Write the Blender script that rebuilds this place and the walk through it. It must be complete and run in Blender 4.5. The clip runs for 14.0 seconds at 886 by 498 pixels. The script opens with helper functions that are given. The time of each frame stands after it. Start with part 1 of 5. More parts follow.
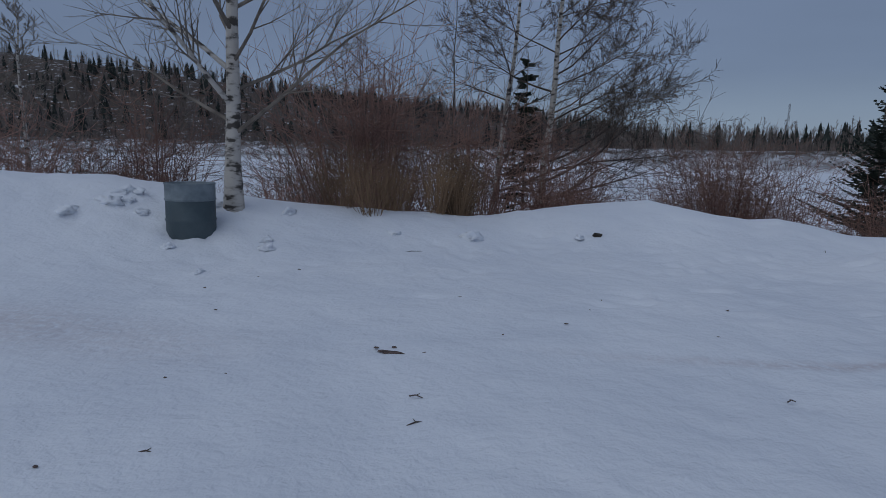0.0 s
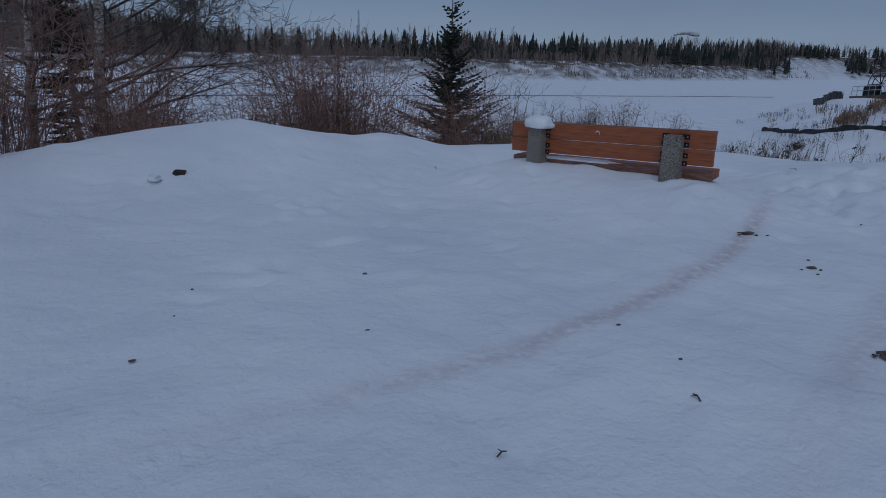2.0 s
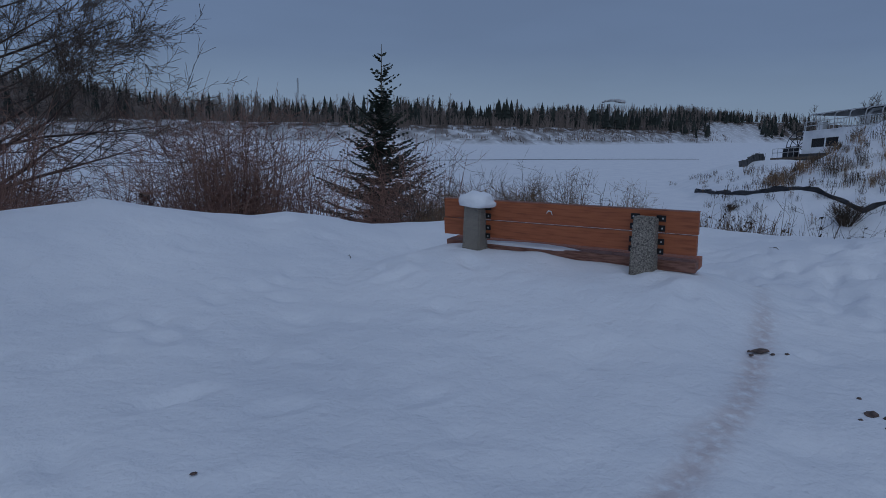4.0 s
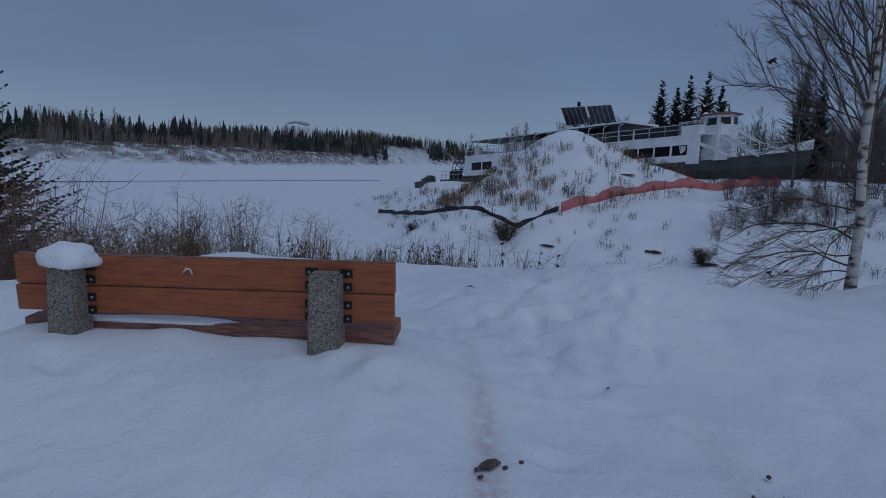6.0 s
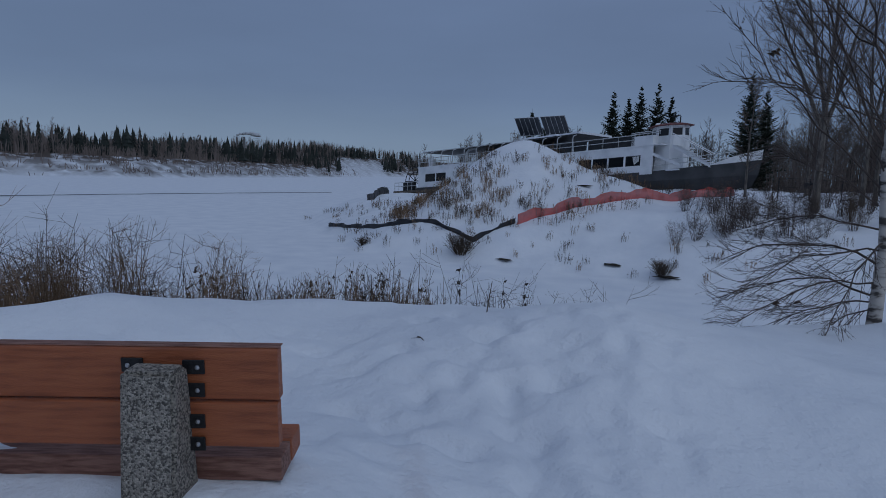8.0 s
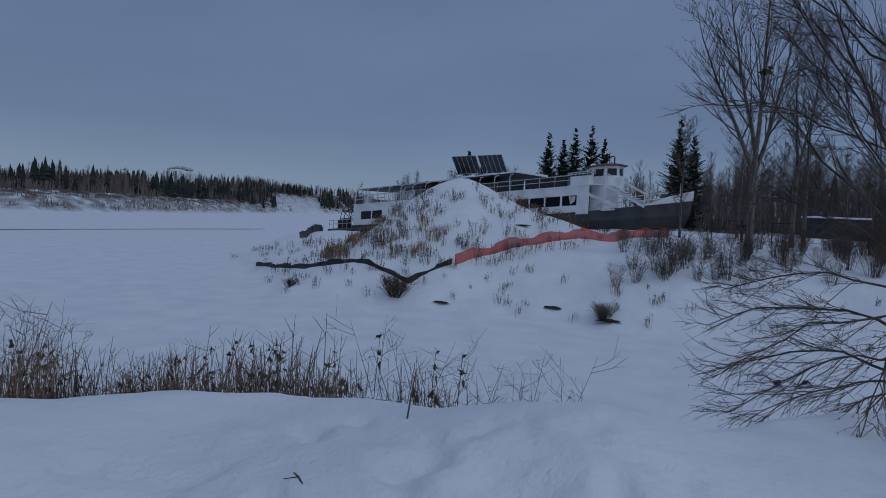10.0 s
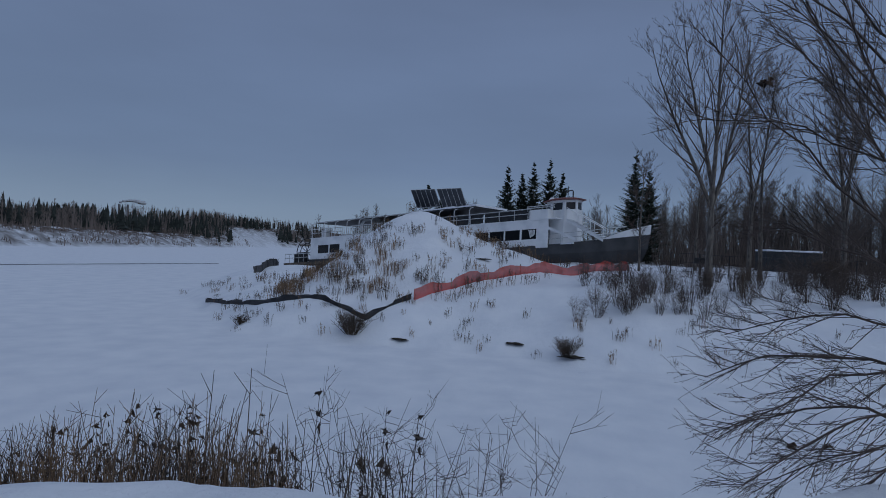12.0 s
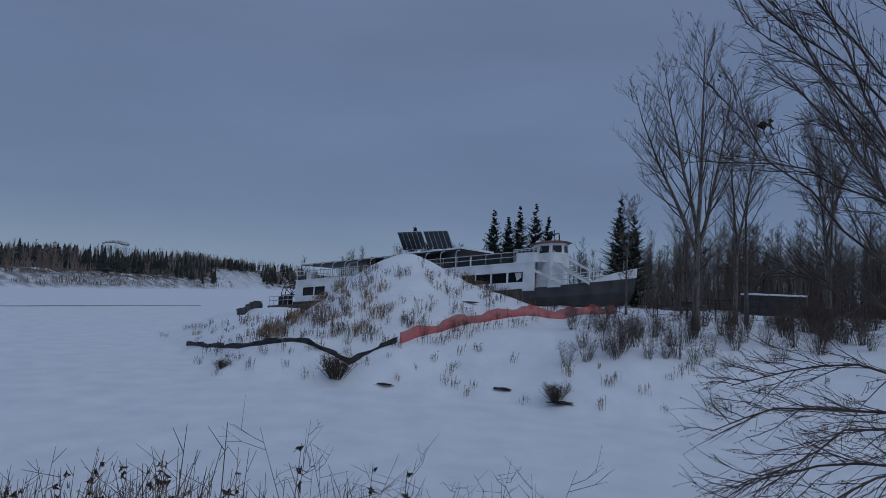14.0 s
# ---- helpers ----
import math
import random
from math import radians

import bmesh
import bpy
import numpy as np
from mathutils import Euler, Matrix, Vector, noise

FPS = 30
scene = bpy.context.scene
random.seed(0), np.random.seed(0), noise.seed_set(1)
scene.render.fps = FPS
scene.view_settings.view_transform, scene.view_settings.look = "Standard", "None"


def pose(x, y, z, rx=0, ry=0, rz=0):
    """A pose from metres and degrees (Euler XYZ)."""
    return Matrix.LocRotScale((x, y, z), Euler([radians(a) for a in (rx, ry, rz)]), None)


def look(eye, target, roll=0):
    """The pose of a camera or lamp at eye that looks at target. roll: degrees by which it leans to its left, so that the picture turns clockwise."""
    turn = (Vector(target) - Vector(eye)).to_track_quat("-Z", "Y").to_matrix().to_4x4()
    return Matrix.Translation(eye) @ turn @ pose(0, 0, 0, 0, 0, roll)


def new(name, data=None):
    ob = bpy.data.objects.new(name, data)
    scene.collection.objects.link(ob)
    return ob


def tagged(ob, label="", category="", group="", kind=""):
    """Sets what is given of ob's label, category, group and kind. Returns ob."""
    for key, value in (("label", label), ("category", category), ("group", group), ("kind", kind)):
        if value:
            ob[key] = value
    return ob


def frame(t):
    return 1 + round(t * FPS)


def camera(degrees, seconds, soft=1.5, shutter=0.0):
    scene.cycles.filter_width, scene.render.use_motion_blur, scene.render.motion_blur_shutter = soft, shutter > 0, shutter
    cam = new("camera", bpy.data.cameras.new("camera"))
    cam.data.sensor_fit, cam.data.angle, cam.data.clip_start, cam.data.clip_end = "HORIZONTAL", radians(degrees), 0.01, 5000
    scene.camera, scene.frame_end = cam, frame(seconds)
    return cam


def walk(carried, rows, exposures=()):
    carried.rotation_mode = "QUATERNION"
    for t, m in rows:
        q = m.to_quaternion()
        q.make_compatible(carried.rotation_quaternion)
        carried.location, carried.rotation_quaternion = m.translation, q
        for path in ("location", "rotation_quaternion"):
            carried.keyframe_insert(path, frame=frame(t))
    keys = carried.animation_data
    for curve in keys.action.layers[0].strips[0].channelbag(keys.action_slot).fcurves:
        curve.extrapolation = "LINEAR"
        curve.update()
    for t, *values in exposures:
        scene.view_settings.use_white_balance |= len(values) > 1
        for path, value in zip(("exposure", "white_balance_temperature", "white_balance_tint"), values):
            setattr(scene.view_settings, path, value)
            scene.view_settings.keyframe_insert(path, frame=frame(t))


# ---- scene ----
cam = camera(70.5, 14.0, soft=0.9)
PATH = [
    (0, (0.545, -1.183, 1.412), (0.38, 0.786, 1.103), 1.2),
    (0.5, (0.61, -0.678, 1.454), (0.847, 1.283, 1.138), 1.3),
    (1, (0.679, -0.198, 1.475), (1.305, 1.673, 1.15), 1.2),
    (1.5, (0.869, 0.27, 1.457), (1.838, 1.988, 1.124), 1.4),
    (2, (0.996, 0.717, 1.432), (1.986, 2.36, 0.867), 1.3),
    (4.5, (2.376, 2.227, 1.444), (3.682, 3.713, 1.154), 1.6),
    (5, (2.706, 2.467, 1.466), (4.279, 3.67, 1.184), 1.6),
    (5.5, (3.083, 2.658, 1.472), (4.851, 3.551, 1.194), 1.9),
    (6, (3.418, 2.895, 1.453), (5.199, 3.76, 1.174), 2.1),
    (6.5, (3.727, 3.062, 1.433), (5.519, 3.907, 1.156), 1.9),
    (7, (4.099, 3.201, 1.453), (5.905, 4.02, 1.19), 1.9),
    (7.5, (4.451, 3.383, 1.466), (6.273, 4.168, 1.213), 2.0),
    (8, (4.826, 3.446, 1.453), (6.669, 4.184, 1.214), 1.9),
    (8.5, (5.224, 3.559, 1.476), (7.086, 4.255, 1.259), 2.1),
    (9, (5.65, 3.695, 1.502), (7.532, 4.346, 1.323), 2.3),
    (11.5, (7.14, 3.991, 1.486), (9.087, 4.445, 1.451), 2.5),
    (12, (7.289, 4.054, 1.488), (9.24, 4.495, 1.488), 2.4),
    (12.5, (7.445, 4.089, 1.505), (9.399, 4.515, 1.532), 2.4),
    (13, (7.512, 4.13, 1.503), (9.467, 4.546, 1.581), 2.5),
    (13.5, (7.52, 4.138, 1.504), (9.475, 4.546, 1.619), 2.6),
    (14, (7.502, 4.142, 1.505), (9.456, 4.544, 1.642), 2.6),
]
walk(cam, [(t, look(eye, target, roll)) for t, eye, target, roll in PATH],
     exposures=((0, 0.08, 6850, 10), (0.9, 0.1, 6700, 10), (1.6, -0.08, 6450, 10), (5, -0.12, 6200, 10), (9, -0.06, 6250, 10), (12, 0.02, 6350, 10), (14, 0.06, 6400, 10)))

# ---- world and light ----
world = bpy.data.worlds.new("dusk_sky")
scene.world = world
world.use_nodes = True
wn, wl = world.node_tree.nodes, world.node_tree.links
sky = wn.new("ShaderNodeTexSky")
sky.sky_type = "NISHITA"
sky.sun_disc = False
sky.sun_elevation, sky.sun_rotation = radians(24), radians(215)
sky_gain = wn.new("ShaderNodeVectorMath")
sky_gain.operation = "SCALE"
sky_gain.inputs["Scale"].default_value = 0.06
wl.new(sky.outputs[0], sky_gain.inputs[0])
w_co = wn.new("ShaderNodeTexCoord")
w_sep = wn.new("ShaderNodeSeparateXYZ")
wl.new(w_co.outputs["Generated"], w_sep.inputs[0])
w_ramp = wn.new("ShaderNodeValToRGB")
wl.new(w_sep.outputs["Z"], w_ramp.inputs[0])
els = w_ramp.color_ramp.elements
els[0].position, els[0].color = 0.0, (0.195, 0.275, 0.39, 1)
els[1].position, els[1].color = 1.0, (0.23, 0.29, 0.42, 1)
for p, c in ((0.12, (0.130, 0.185, 0.305, 1)), (0.42, (0.132, 0.178, 0.292, 1)), (0.65, (0.15, 0.195, 0.31, 1))):
    els.new(p).color = c
w_cloud = wn.new("ShaderNodeTexNoise")
w_cloud.inputs["Scale"].default_value = 2.2
w_cloud.inputs["Detail"].default_value = 4
w_map = wn.new("ShaderNodeMapping")
w_map.inputs["Scale"].default_value = (1, 1, 4)
wl.new(w_co.outputs["Generated"], w_map.inputs[0])
wl.new(w_map.outputs[0], w_cloud.inputs[0])
w_rng = wn.new("ShaderNodeMapRange")
w_rng.inputs["From Min"].default_value, w_rng.inputs["From Max"].default_value = 0.3, 0.7
w_rng.inputs["To Min"].default_value, w_rng.inputs["To Max"].default_value = 0.93, 1.07
wl.new(w_cloud.outputs["Fac"], w_rng.inputs["Value"])
w_mul = wn.new("ShaderNodeVectorMath")
w_mul.operation = "SCALE"
wl.new(w_ramp.outputs[0], w_mul.inputs[0])
wl.new(w_rng.outputs[0], w_mul.inputs["Scale"])
w_mix = wn.new("ShaderNodeMix")
w_mix.data_type = "RGBA"
w_mix.inputs["Factor"].default_value = 0.9
wl.new(sky_gain.outputs[0], w_mix.inputs["A"])
wl.new(w_mul.outputs[0], w_mix.inputs["B"])
wl.new(w_mix.outputs["Result"], wn["Background"].inputs["Color"])
wn["Background"].inputs["Strength"].default_value = 1.0

sun = new("sun", bpy.data.lights.new("sun", "SUN"))
sun.data.energy, sun.data.angle, sun.data.color = 0.52, radians(60), (0.80, 0.90, 1.0)
sun.matrix_world = look((-20, -28, 42), (0, 0, 0))

# ---- materials ----
def material(name, colors, scale=4.0, rough=0.8, bump=0.2, bump_scale=60.0, metal=0.0, stretch=(1, 1, 1), spec=0.5, lo=0.35, hi=0.65, vary=0.0, detail=6):
    """A surface of two colours mixed by noise at one size, with relief at another."""
    m = bpy.data.materials.new(name)
    m.use_nodes = True
    n, l = m.node_tree.nodes, m.node_tree.links
    b = n["Principled BSDF"]
    co = n.new("ShaderNodeTexCoord")
    mp = n.new("ShaderNodeMapping")
    mp.inputs["Scale"].default_value = stretch
    l.new(co.outputs["Object"], mp.inputs[0])
    t1 = n.new("ShaderNodeTexNoise")
    t1.inputs["Scale"].default_value, t1.inputs["Detail"].default_value = scale, detail
    l.new(mp.outputs[0], t1.inputs["Vector"])
    r = n.new("ShaderNodeValToRGB")
    e = r.color_ramp.elements
    e[0].position, e[0].color = lo, (*colors[0], 1)
    e[1].position, e[1].color = hi, (*colors[1], 1)
    if len(colors) > 2:
        e.new((lo + hi) / 2).color = (*colors[2], 1)
    l.new(t1.outputs["Fac"], r.inputs[0])
    out = r.outputs[0]
    if vary:
        oi = n.new("ShaderNodeObjectInfo")
        mr = n.new("ShaderNodeMapRange")
        mr.inputs["To Min"].default_value, mr.inputs["To Max"].default_value = 1 - vary, 1 + vary
        l.new(oi.outputs["Random"], mr.inputs["Value"])
        sc = n.new("ShaderNodeVectorMath")
        sc.operation = "SCALE"
        l.new(out, sc.inputs[0])
        l.new(mr.outputs[0], sc.inputs["Scale"])
        out = sc.outputs[0]
    l.new(out, b.inputs["Base Color"])
    b.inputs["Roughness"].default_value, b.inputs["Metallic"].default_value = rough, metal
    b.inputs["Specular IOR Level"].default_value = spec
    if bump:
        t2 = n.new("ShaderNodeTexNoise")
        t2.inputs["Scale"].default_value, t2.inputs["Detail"].default_value = bump_scale, 4
        l.new(mp.outputs[0], t2.inputs["Vector"])
        bp = n.new("ShaderNodeBump")
        bp.inputs["Strength"].default_value, bp.inputs["Distance"].default_value = bump, 0.02
        l.new(t2.outputs["Fac"], bp.inputs["Height"])
        l.new(bp.outputs[0], b.inputs["Normal"])
    return m


def snow_ground_material():
    """Snow with grain, soft lumps, and dirt where the ground's own dirt and soil layers say so."""
    m = bpy.data.materials.new("trodden_snow")
    m.use_nodes = True
    n, l = m.node_tree.nodes, m.node_tree.links
    b = n["Principled BSDF"]
    co = n.new("ShaderNodeTexCoord")
    big = n.new("ShaderNodeTexNoise")
    big.inputs["Scale"].default_value, big.inputs["Detail"].default_value = 0.7, 5
    l.new(co.outputs["Object"], big.inputs["Vector"])
    r = n.new("ShaderNodeValToRGB")
    e = r.color_ramp.elements
    e[0].position, e[0].color = 0.3, (0.72, 0.75, 0.80, 1)
    e[1].position, e[1].color = 0.7, (0.83, 0.85, 0.88, 1)
    l.new(big.outputs["Fac"], r.inputs[0])
    col = r.outputs[0]
    for layer, tint, scale in (("dirt", (0.40, 0.27, 0.25, 1), 16.0), ("soil", (0.085, 0.064, 0.05, 1), 0.22)):
        a = n.new("ShaderNodeAttribute")
        a.attribute_name = layer
        g = n.new("ShaderNodeTexNoise")
        g.inputs["Scale"].default_value, g.inputs["Detail"].default_value = scale, 6
        l.new(co.outputs["Object"], g.inputs["Vector"])
        mr = n.new("ShaderNodeMapRange")
        mr.inputs["From Min"].default_value, mr.inputs["From Max"].default_value = 0.30, 0.55
        l.new(g.outputs["Fac"], mr.inputs["Value"])
        mu = n.new("ShaderNodeMath")
        mu.operation = "MULTIPLY"
        mu.use_clamp = True
        l.new(a.outputs["Fac"], mu.inputs[0])
        l.new(mr.outputs[0], mu.inputs[1])
        mx = n.new("ShaderNodeMix")
        mx.data_type = "RGBA"
        l.new(mu.outputs[0], mx.inputs["Factor"])
        l.new(col, mx.inputs["A"])
        mx.inputs["B"].default_value = tint
        col = mx.outputs["Result"]
    l.new(col, b.inputs["Base Color"])
    b.inputs["Roughness"].default_value = 0.75
    b.inputs["Specular IOR Level"].default_value = 0.25
    prev = None
    for scale, dist in ((4.0, 0.05), (17.0, 0.022), (55.0, 0.008), (170.0, 0.0015)):
        g = n.new("ShaderNodeTexNoise")
        g.inputs["Scale"].default_value, g.inputs["Detail"].default_value = scale, 3
        l.new(co.outputs["Object"], g.inputs["Vector"])
        bp = n.new("ShaderNodeBump")
        bp.inputs["Strength"].default_value, bp.inputs["Distance"].default_value = 0.6, dist
        l.new(g.outputs["Fac"], bp.inputs["Height"])
        if prev:
            l.new(prev, bp.inputs["Normal"])
        prev = bp.outputs[0]
    l.new(prev, b.inputs["Normal"])
    return m


SNOW_GROUND = snow_ground_material()
SNOW = material("fresh_snow", ((0.76, 0.79, 0.84), (0.86, 0.88, 0.9)), 3, 0.7, 0.5, 25, spec=0.25)
BIRCH = material("birch_bark", ((0.07, 0.06, 0.052), (0.52, 0.48, 0.43), (0.4, 0.365, 0.325)), 4.6, 0.8, 0.5, 14, stretch=(1, 1, 2.4), lo=0.40, hi=0.53)
GREY_BARK = material("grey_bark", ((0.075, 0.065, 0.055), (0.19, 0.165, 0.14)), 5, 0.9, 0.8, 18, stretch=(2, 2, 0.5))
TWIG = material("twig_bark", ((0.05, 0.038, 0.032), (0.125, 0.092, 0.075)), 3, 0.85, 0)
PALE_TWIG = material("pale_branch_bark", ((0.11, 0.09, 0.075), (0.26, 0.22, 0.18)), 3, 0.85, 0.3, 30)
RED_STEM = material("red_brown_stems", ((0.17, 0.09, 0.072), (0.38, 0.22, 0.165)), 1.5, 0.8, 0, vary=0.3)
STRAW = material("dry_stalks", ((0.15, 0.092, 0.055), (0.34, 0.22, 0.125)), 1.8, 0.9, 0, vary=0.3)
DARK_STALK = material("dark_dry_stalks", ((0.05, 0.038, 0.03), (0.13, 0.09, 0.06)), 2, 0.9, 0, vary=0.25)
DEAD_LEAF = material("withered_leaves", ((0.03, 0.02, 0.014), (0.085, 0.05, 0.03)), 8, 0.9, 0)
NEEDLE = material("spruce_needles", ((0.018, 0.026, 0.019), (0.05, 0.064, 0.044)), 2.5, 0.85, 0)
PINE = material("pine_needles", ((0.014, 0.022, 0.016), (0.04, 0.055, 0.034)), 2.5, 0.85, 0)
# needle colours lifted a little to stand in for distant haze
FAR_NEEDLE = material("far_spruce_needles", ((0.016, 0.021, 0.018), (0.042, 0.05, 0.042)), 0.2, 0.95, 0)
NEAR_WOODS = material("brown_thicket_bark", ((0.06, 0.047, 0.041), (0.155, 0.122, 0.104)), 0.3, 0.95, 0)
# haze painted in: branch colour lightened because no air is modelled
FAR_BARE_HAZED = material("hazed_far_branches", ((0.12, 0.097, 0.088), (0.27, 0.22, 0.195)), 0.12, 0.95, 0)
WOOD = material("stained_bench_wood", ((0.24, 0.064, 0.022), (0.4, 0.122, 0.044), (0.355, 0.1, 0.036)), 5, 0.5, 0.35, 40, stretch=(1, 10, 10), lo=0.3, hi=0.7)
WOOD_WORN = material("worn_bench_edge", ((0.15, 0.06, 0.04), (0.30, 0.15, 0.11)), 9, 0.7, 0.4, 50, stretch=(1, 8, 8), lo=0.35, hi=0.6)
IRON = material("black_iron_bracket", ((0.012, 0.012, 0.013), (0.03, 0.028, 0.027)), 20, 0.5, 0.3, 80, metal=0.4)
BOLT = material("zinc_bolt_head", ((0.35, 0.35, 0.36), (0.5, 0.5, 0.51)), 30, 0.4, 0, metal=0.8)
DRUM = material("blue_grey_drum_paint", ((0.045, 0.068, 0.078), (0.075, 0.105, 0.115)), 4, 0.55, 0.25, 30, lo=0.3, hi=0.7)
DRUM_RIM = material("pale_drum_band", ((0.13, 0.165, 0.185), (0.22, 0.26, 0.28)), 7, 0.55, 0.25, 30)
PAPER = material("white_sticker", ((0.6, 0.6, 0.58), (0.75, 0.75, 0.73)), 20, 0.7, 0)
BOAT_WHITE = material("boat_white_paint", ((0.62, 0.64, 0.66), (0.82, 0.83, 0.84)), 0.9, 0.45, 0.1, 8, lo=0.25, hi=0.55)
HULL = material("dark_hull_paint", ((0.035, 0.036, 0.04), (0.065, 0.066, 0.07)), 0.8, 0.6, 0.3, 6)
DECK = material("weathered_deck_timber", ((0.09, 0.075, 0.06), (0.17, 0.14, 0.11)), 2, 0.85, 0.4, 20)
DARK_METAL = material("dark_steel", ((0.02, 0.021, 0.024), (0.045, 0.046, 0.05)), 3, 0.5, 0.2, 15, metal=0.3)
RAIL = material("pale_rail_paint", ((0.38, 0.39, 0.4), (0.58, 0.59, 0.6)), 4, 0.5, 0)
ROOF_RED = material("dull_red_trim", ((0.14, 0.045, 0.04), (0.22, 0.08, 0.07)), 4, 0.6, 0)
PANEL = material("solar_cells", ((0.03, 0.034, 0.042), (0.055, 0.06, 0.07)), 3, 0.3, 0)
TARP = material("dark_canvas", ((0.018, 0.02, 0.023), (0.04, 0.042, 0.045)), 2, 0.85, 0.4, 9)
SILT = material("black_geotextile", ((0.016, 0.017, 0.021), (0.035, 0.036, 0.042)), 3, 0.7, 0.4, 14)
CONCRETE = material("far_building_concrete", ((0.17, 0.17, 0.18), (0.24, 0.24, 0.25)), 0.05, 0.9, 0)
STEAM = material("pale_steam", ((0.42, 0.44, 0.47), (0.56, 0.58, 0.6)), 0.05, 1.0, 0, spec=0)
ROCK = material("dark_earth_clod", ((0.02, 0.016, 0.013), (0.06, 0.048, 0.038)), 12, 0.95, 0.8, 40)
GRIT = material("tracked_in_dirt", ((0.05, 0.036, 0.032), (0.16, 0.11, 0.095)), 30, 0.95, 0.5, 90)


def window_glass():
    m = bpy.data.materials.new("dark_window_glass")
    m.use_nodes = True
    b = m.node_tree.nodes["Principled BSDF"]
    b.inputs["Base Color"].default_value = (0.012, 0.014, 0.017, 1)
    b.inputs["Roughness"].default_value = 0.06
    return m


def orange_mesh():
    """Plastic safety netting: real holes at the size of its mesh."""
    m = bpy.data.materials.new("orange_plastic_netting")
    m.use_nodes = True
    n, l = m.node_tree.nodes, m.node_tree.links
    b = n["Principled BSDF"]
    co = n.new("ShaderNodeTexCoord")
    ns = n.new("ShaderNodeTexNoise")
    ns.inputs["Scale"].default_value = 1.3
    l.new(co.outputs["Object"], ns.inputs["Vector"])
    r = n.new("ShaderNodeValToRGB")
    r.color_ramp.elements[0].position, r.color_ramp.elements[0].color = 0.35, (0.36, 0.04, 0.03, 1)
    r.color_ramp.elements[1].position, r.color_ramp.elements[1].color = 0.65, (0.60, 0.075, 0.05, 1)
    l.new(ns.outputs["Fac"], r.inputs[0])
    l.new(r.outputs[0], b.inputs["Base Color"])
    b.inputs["Roughness"].default_value = 0.6
    b.inputs["Alpha"].default_value = 0.82
    return m


def aggregate():
    """Exposed pebbles in cement."""
    m = bpy.data.materials.new("exposed_aggregate_concrete")
    m.use_nodes = True
    n, l = m.node_tree.nodes, m.node_tree.links
    b = n["Principled BSDF"]
    co = n.new("ShaderNodeTexCoord")
    v = n.new("ShaderNodeTexVoronoi")
    v.inputs["Scale"].default_value = 165
    l.new(co.outputs["Object"], v.inputs["Vector"])
    r = n.new("ShaderNodeValToRGB")
    e = r.color_ramp.elements
    e[0].position, e[0].color = 0.0, (0.06, 0.055, 0.048, 1)
    e[1].position, e[1].color = 1.0, (0.44, 0.39, 0.33, 1)
    for p, c in ((0.3, (0.13, 0.115, 0.098, 1)), (0.45, (0.25, 0.225, 0.19, 1)), (0.75, (0.31, 0.28, 0.235, 1))):
        e.new(p).color = c
    sep = n.new("ShaderNodeSeparateColor")
    l.new(v.outputs["Color"], sep.inputs[0])
    l.new(sep.outputs[0], r.inputs[0])
    l.new(r.outputs[0], b.inputs["Base Color"])
    b.inputs["Roughness"].default_value = 0.85
    bp = n.new("ShaderNodeBump")
    bp.inputs["Strength"].default_value, bp.inputs["Distance"].default_value = 0.8, 0.006
    bp.invert = True
    l.new(v.outputs["Distance"], bp.inputs["Height"])
    l.new(bp.outputs[0], b.inputs["Normal"])
    return m


GLASS, ORANGE, AGGREGATE = window_glass(), orange_mesh(), aggregate()

# ---- mesh helpers ----
class Lines:
    """Collects tubes and sheets into one mesh."""
    def __init__(self):
        self.v, self.f = [], []

    def tube(self, pts, radii, sides=4, cap=False):
        base = len(self.v)
        for i, (p, r) in enumerate(zip(pts, radii)):
            a, b = pts[max(i - 1, 0)], pts[min(i + 1, len(pts) - 1)]
            d = (Vector(b) - Vector(a))
            d = d.normalized() if d.length > 1e-9 else Vector((0, 0, 1))
            side = d.cross(Vector((0.31, 0.95, 0.05)))
            if side.length < 0.1:
                side = d.cross(Vector((1, 0, 0)))
            side.normalize()
            up = side.cross(d)
            for k in range(sides):
                w = math.tau * k / sides
                q = Vector(p) + side * (math.cos(w) * r) + up * (math.sin(w) * r)
                self.v.append(q[:])
        for i in range(len(pts) - 1):
            for k in range(sides):
                a, b = base + i * sides + k, base + i * sides + (k + 1) % sides
                self.f.append((a, b, b + sides, a + sides))
        if cap:
            self.f.append(tuple(base + k for k in range(sides))[::-1])
            top = base + (len(pts) - 1) * sides
            self.f.append(tuple(top + k for k in range(sides)))

    def quad(self, a, b, c, d):
        i = len(self.v)
        self.v += [tuple(a), tuple(b), tuple(c), tuple(d)]
        self.f.append((i, i + 1, i + 2, i + 3))

    def tri(self, a, b, c):
        i = len(self.v)
        self.v += [tuple(a), tuple(b), tuple(c)]
        self.f.append((i, i + 1, i + 2))

    def box(self, x0, x1, y0, y1, z0, z1):
        i = len(self.v)
        self.v += [(x, y, z) for z in (z0, z1) for y in (y0, y1) for x in (x0, x1)]
        for q in ((0, 2, 3, 1), (4, 5, 7, 6), (0, 1, 5, 4), (2, 6, 7, 3), (0, 4, 6, 2), (1, 3, 7, 5)):
            self.f.append(tuple(i + k for k in q))

    def mesh(self, name, mat, smooth=False):
        me = bpy.data.meshes.new(name)
        me.from_pydata(self.v, [], self.f)
        me.materials.append(mat)
        if smooth:
            me.shade_smooth()
        me.update()
        return me


def piece(name, me, parent=None, label=""):
    ob = new(name, me)
    if parent:
        ob.parent = parent
    if label:
        ob["label"] = label
    return ob


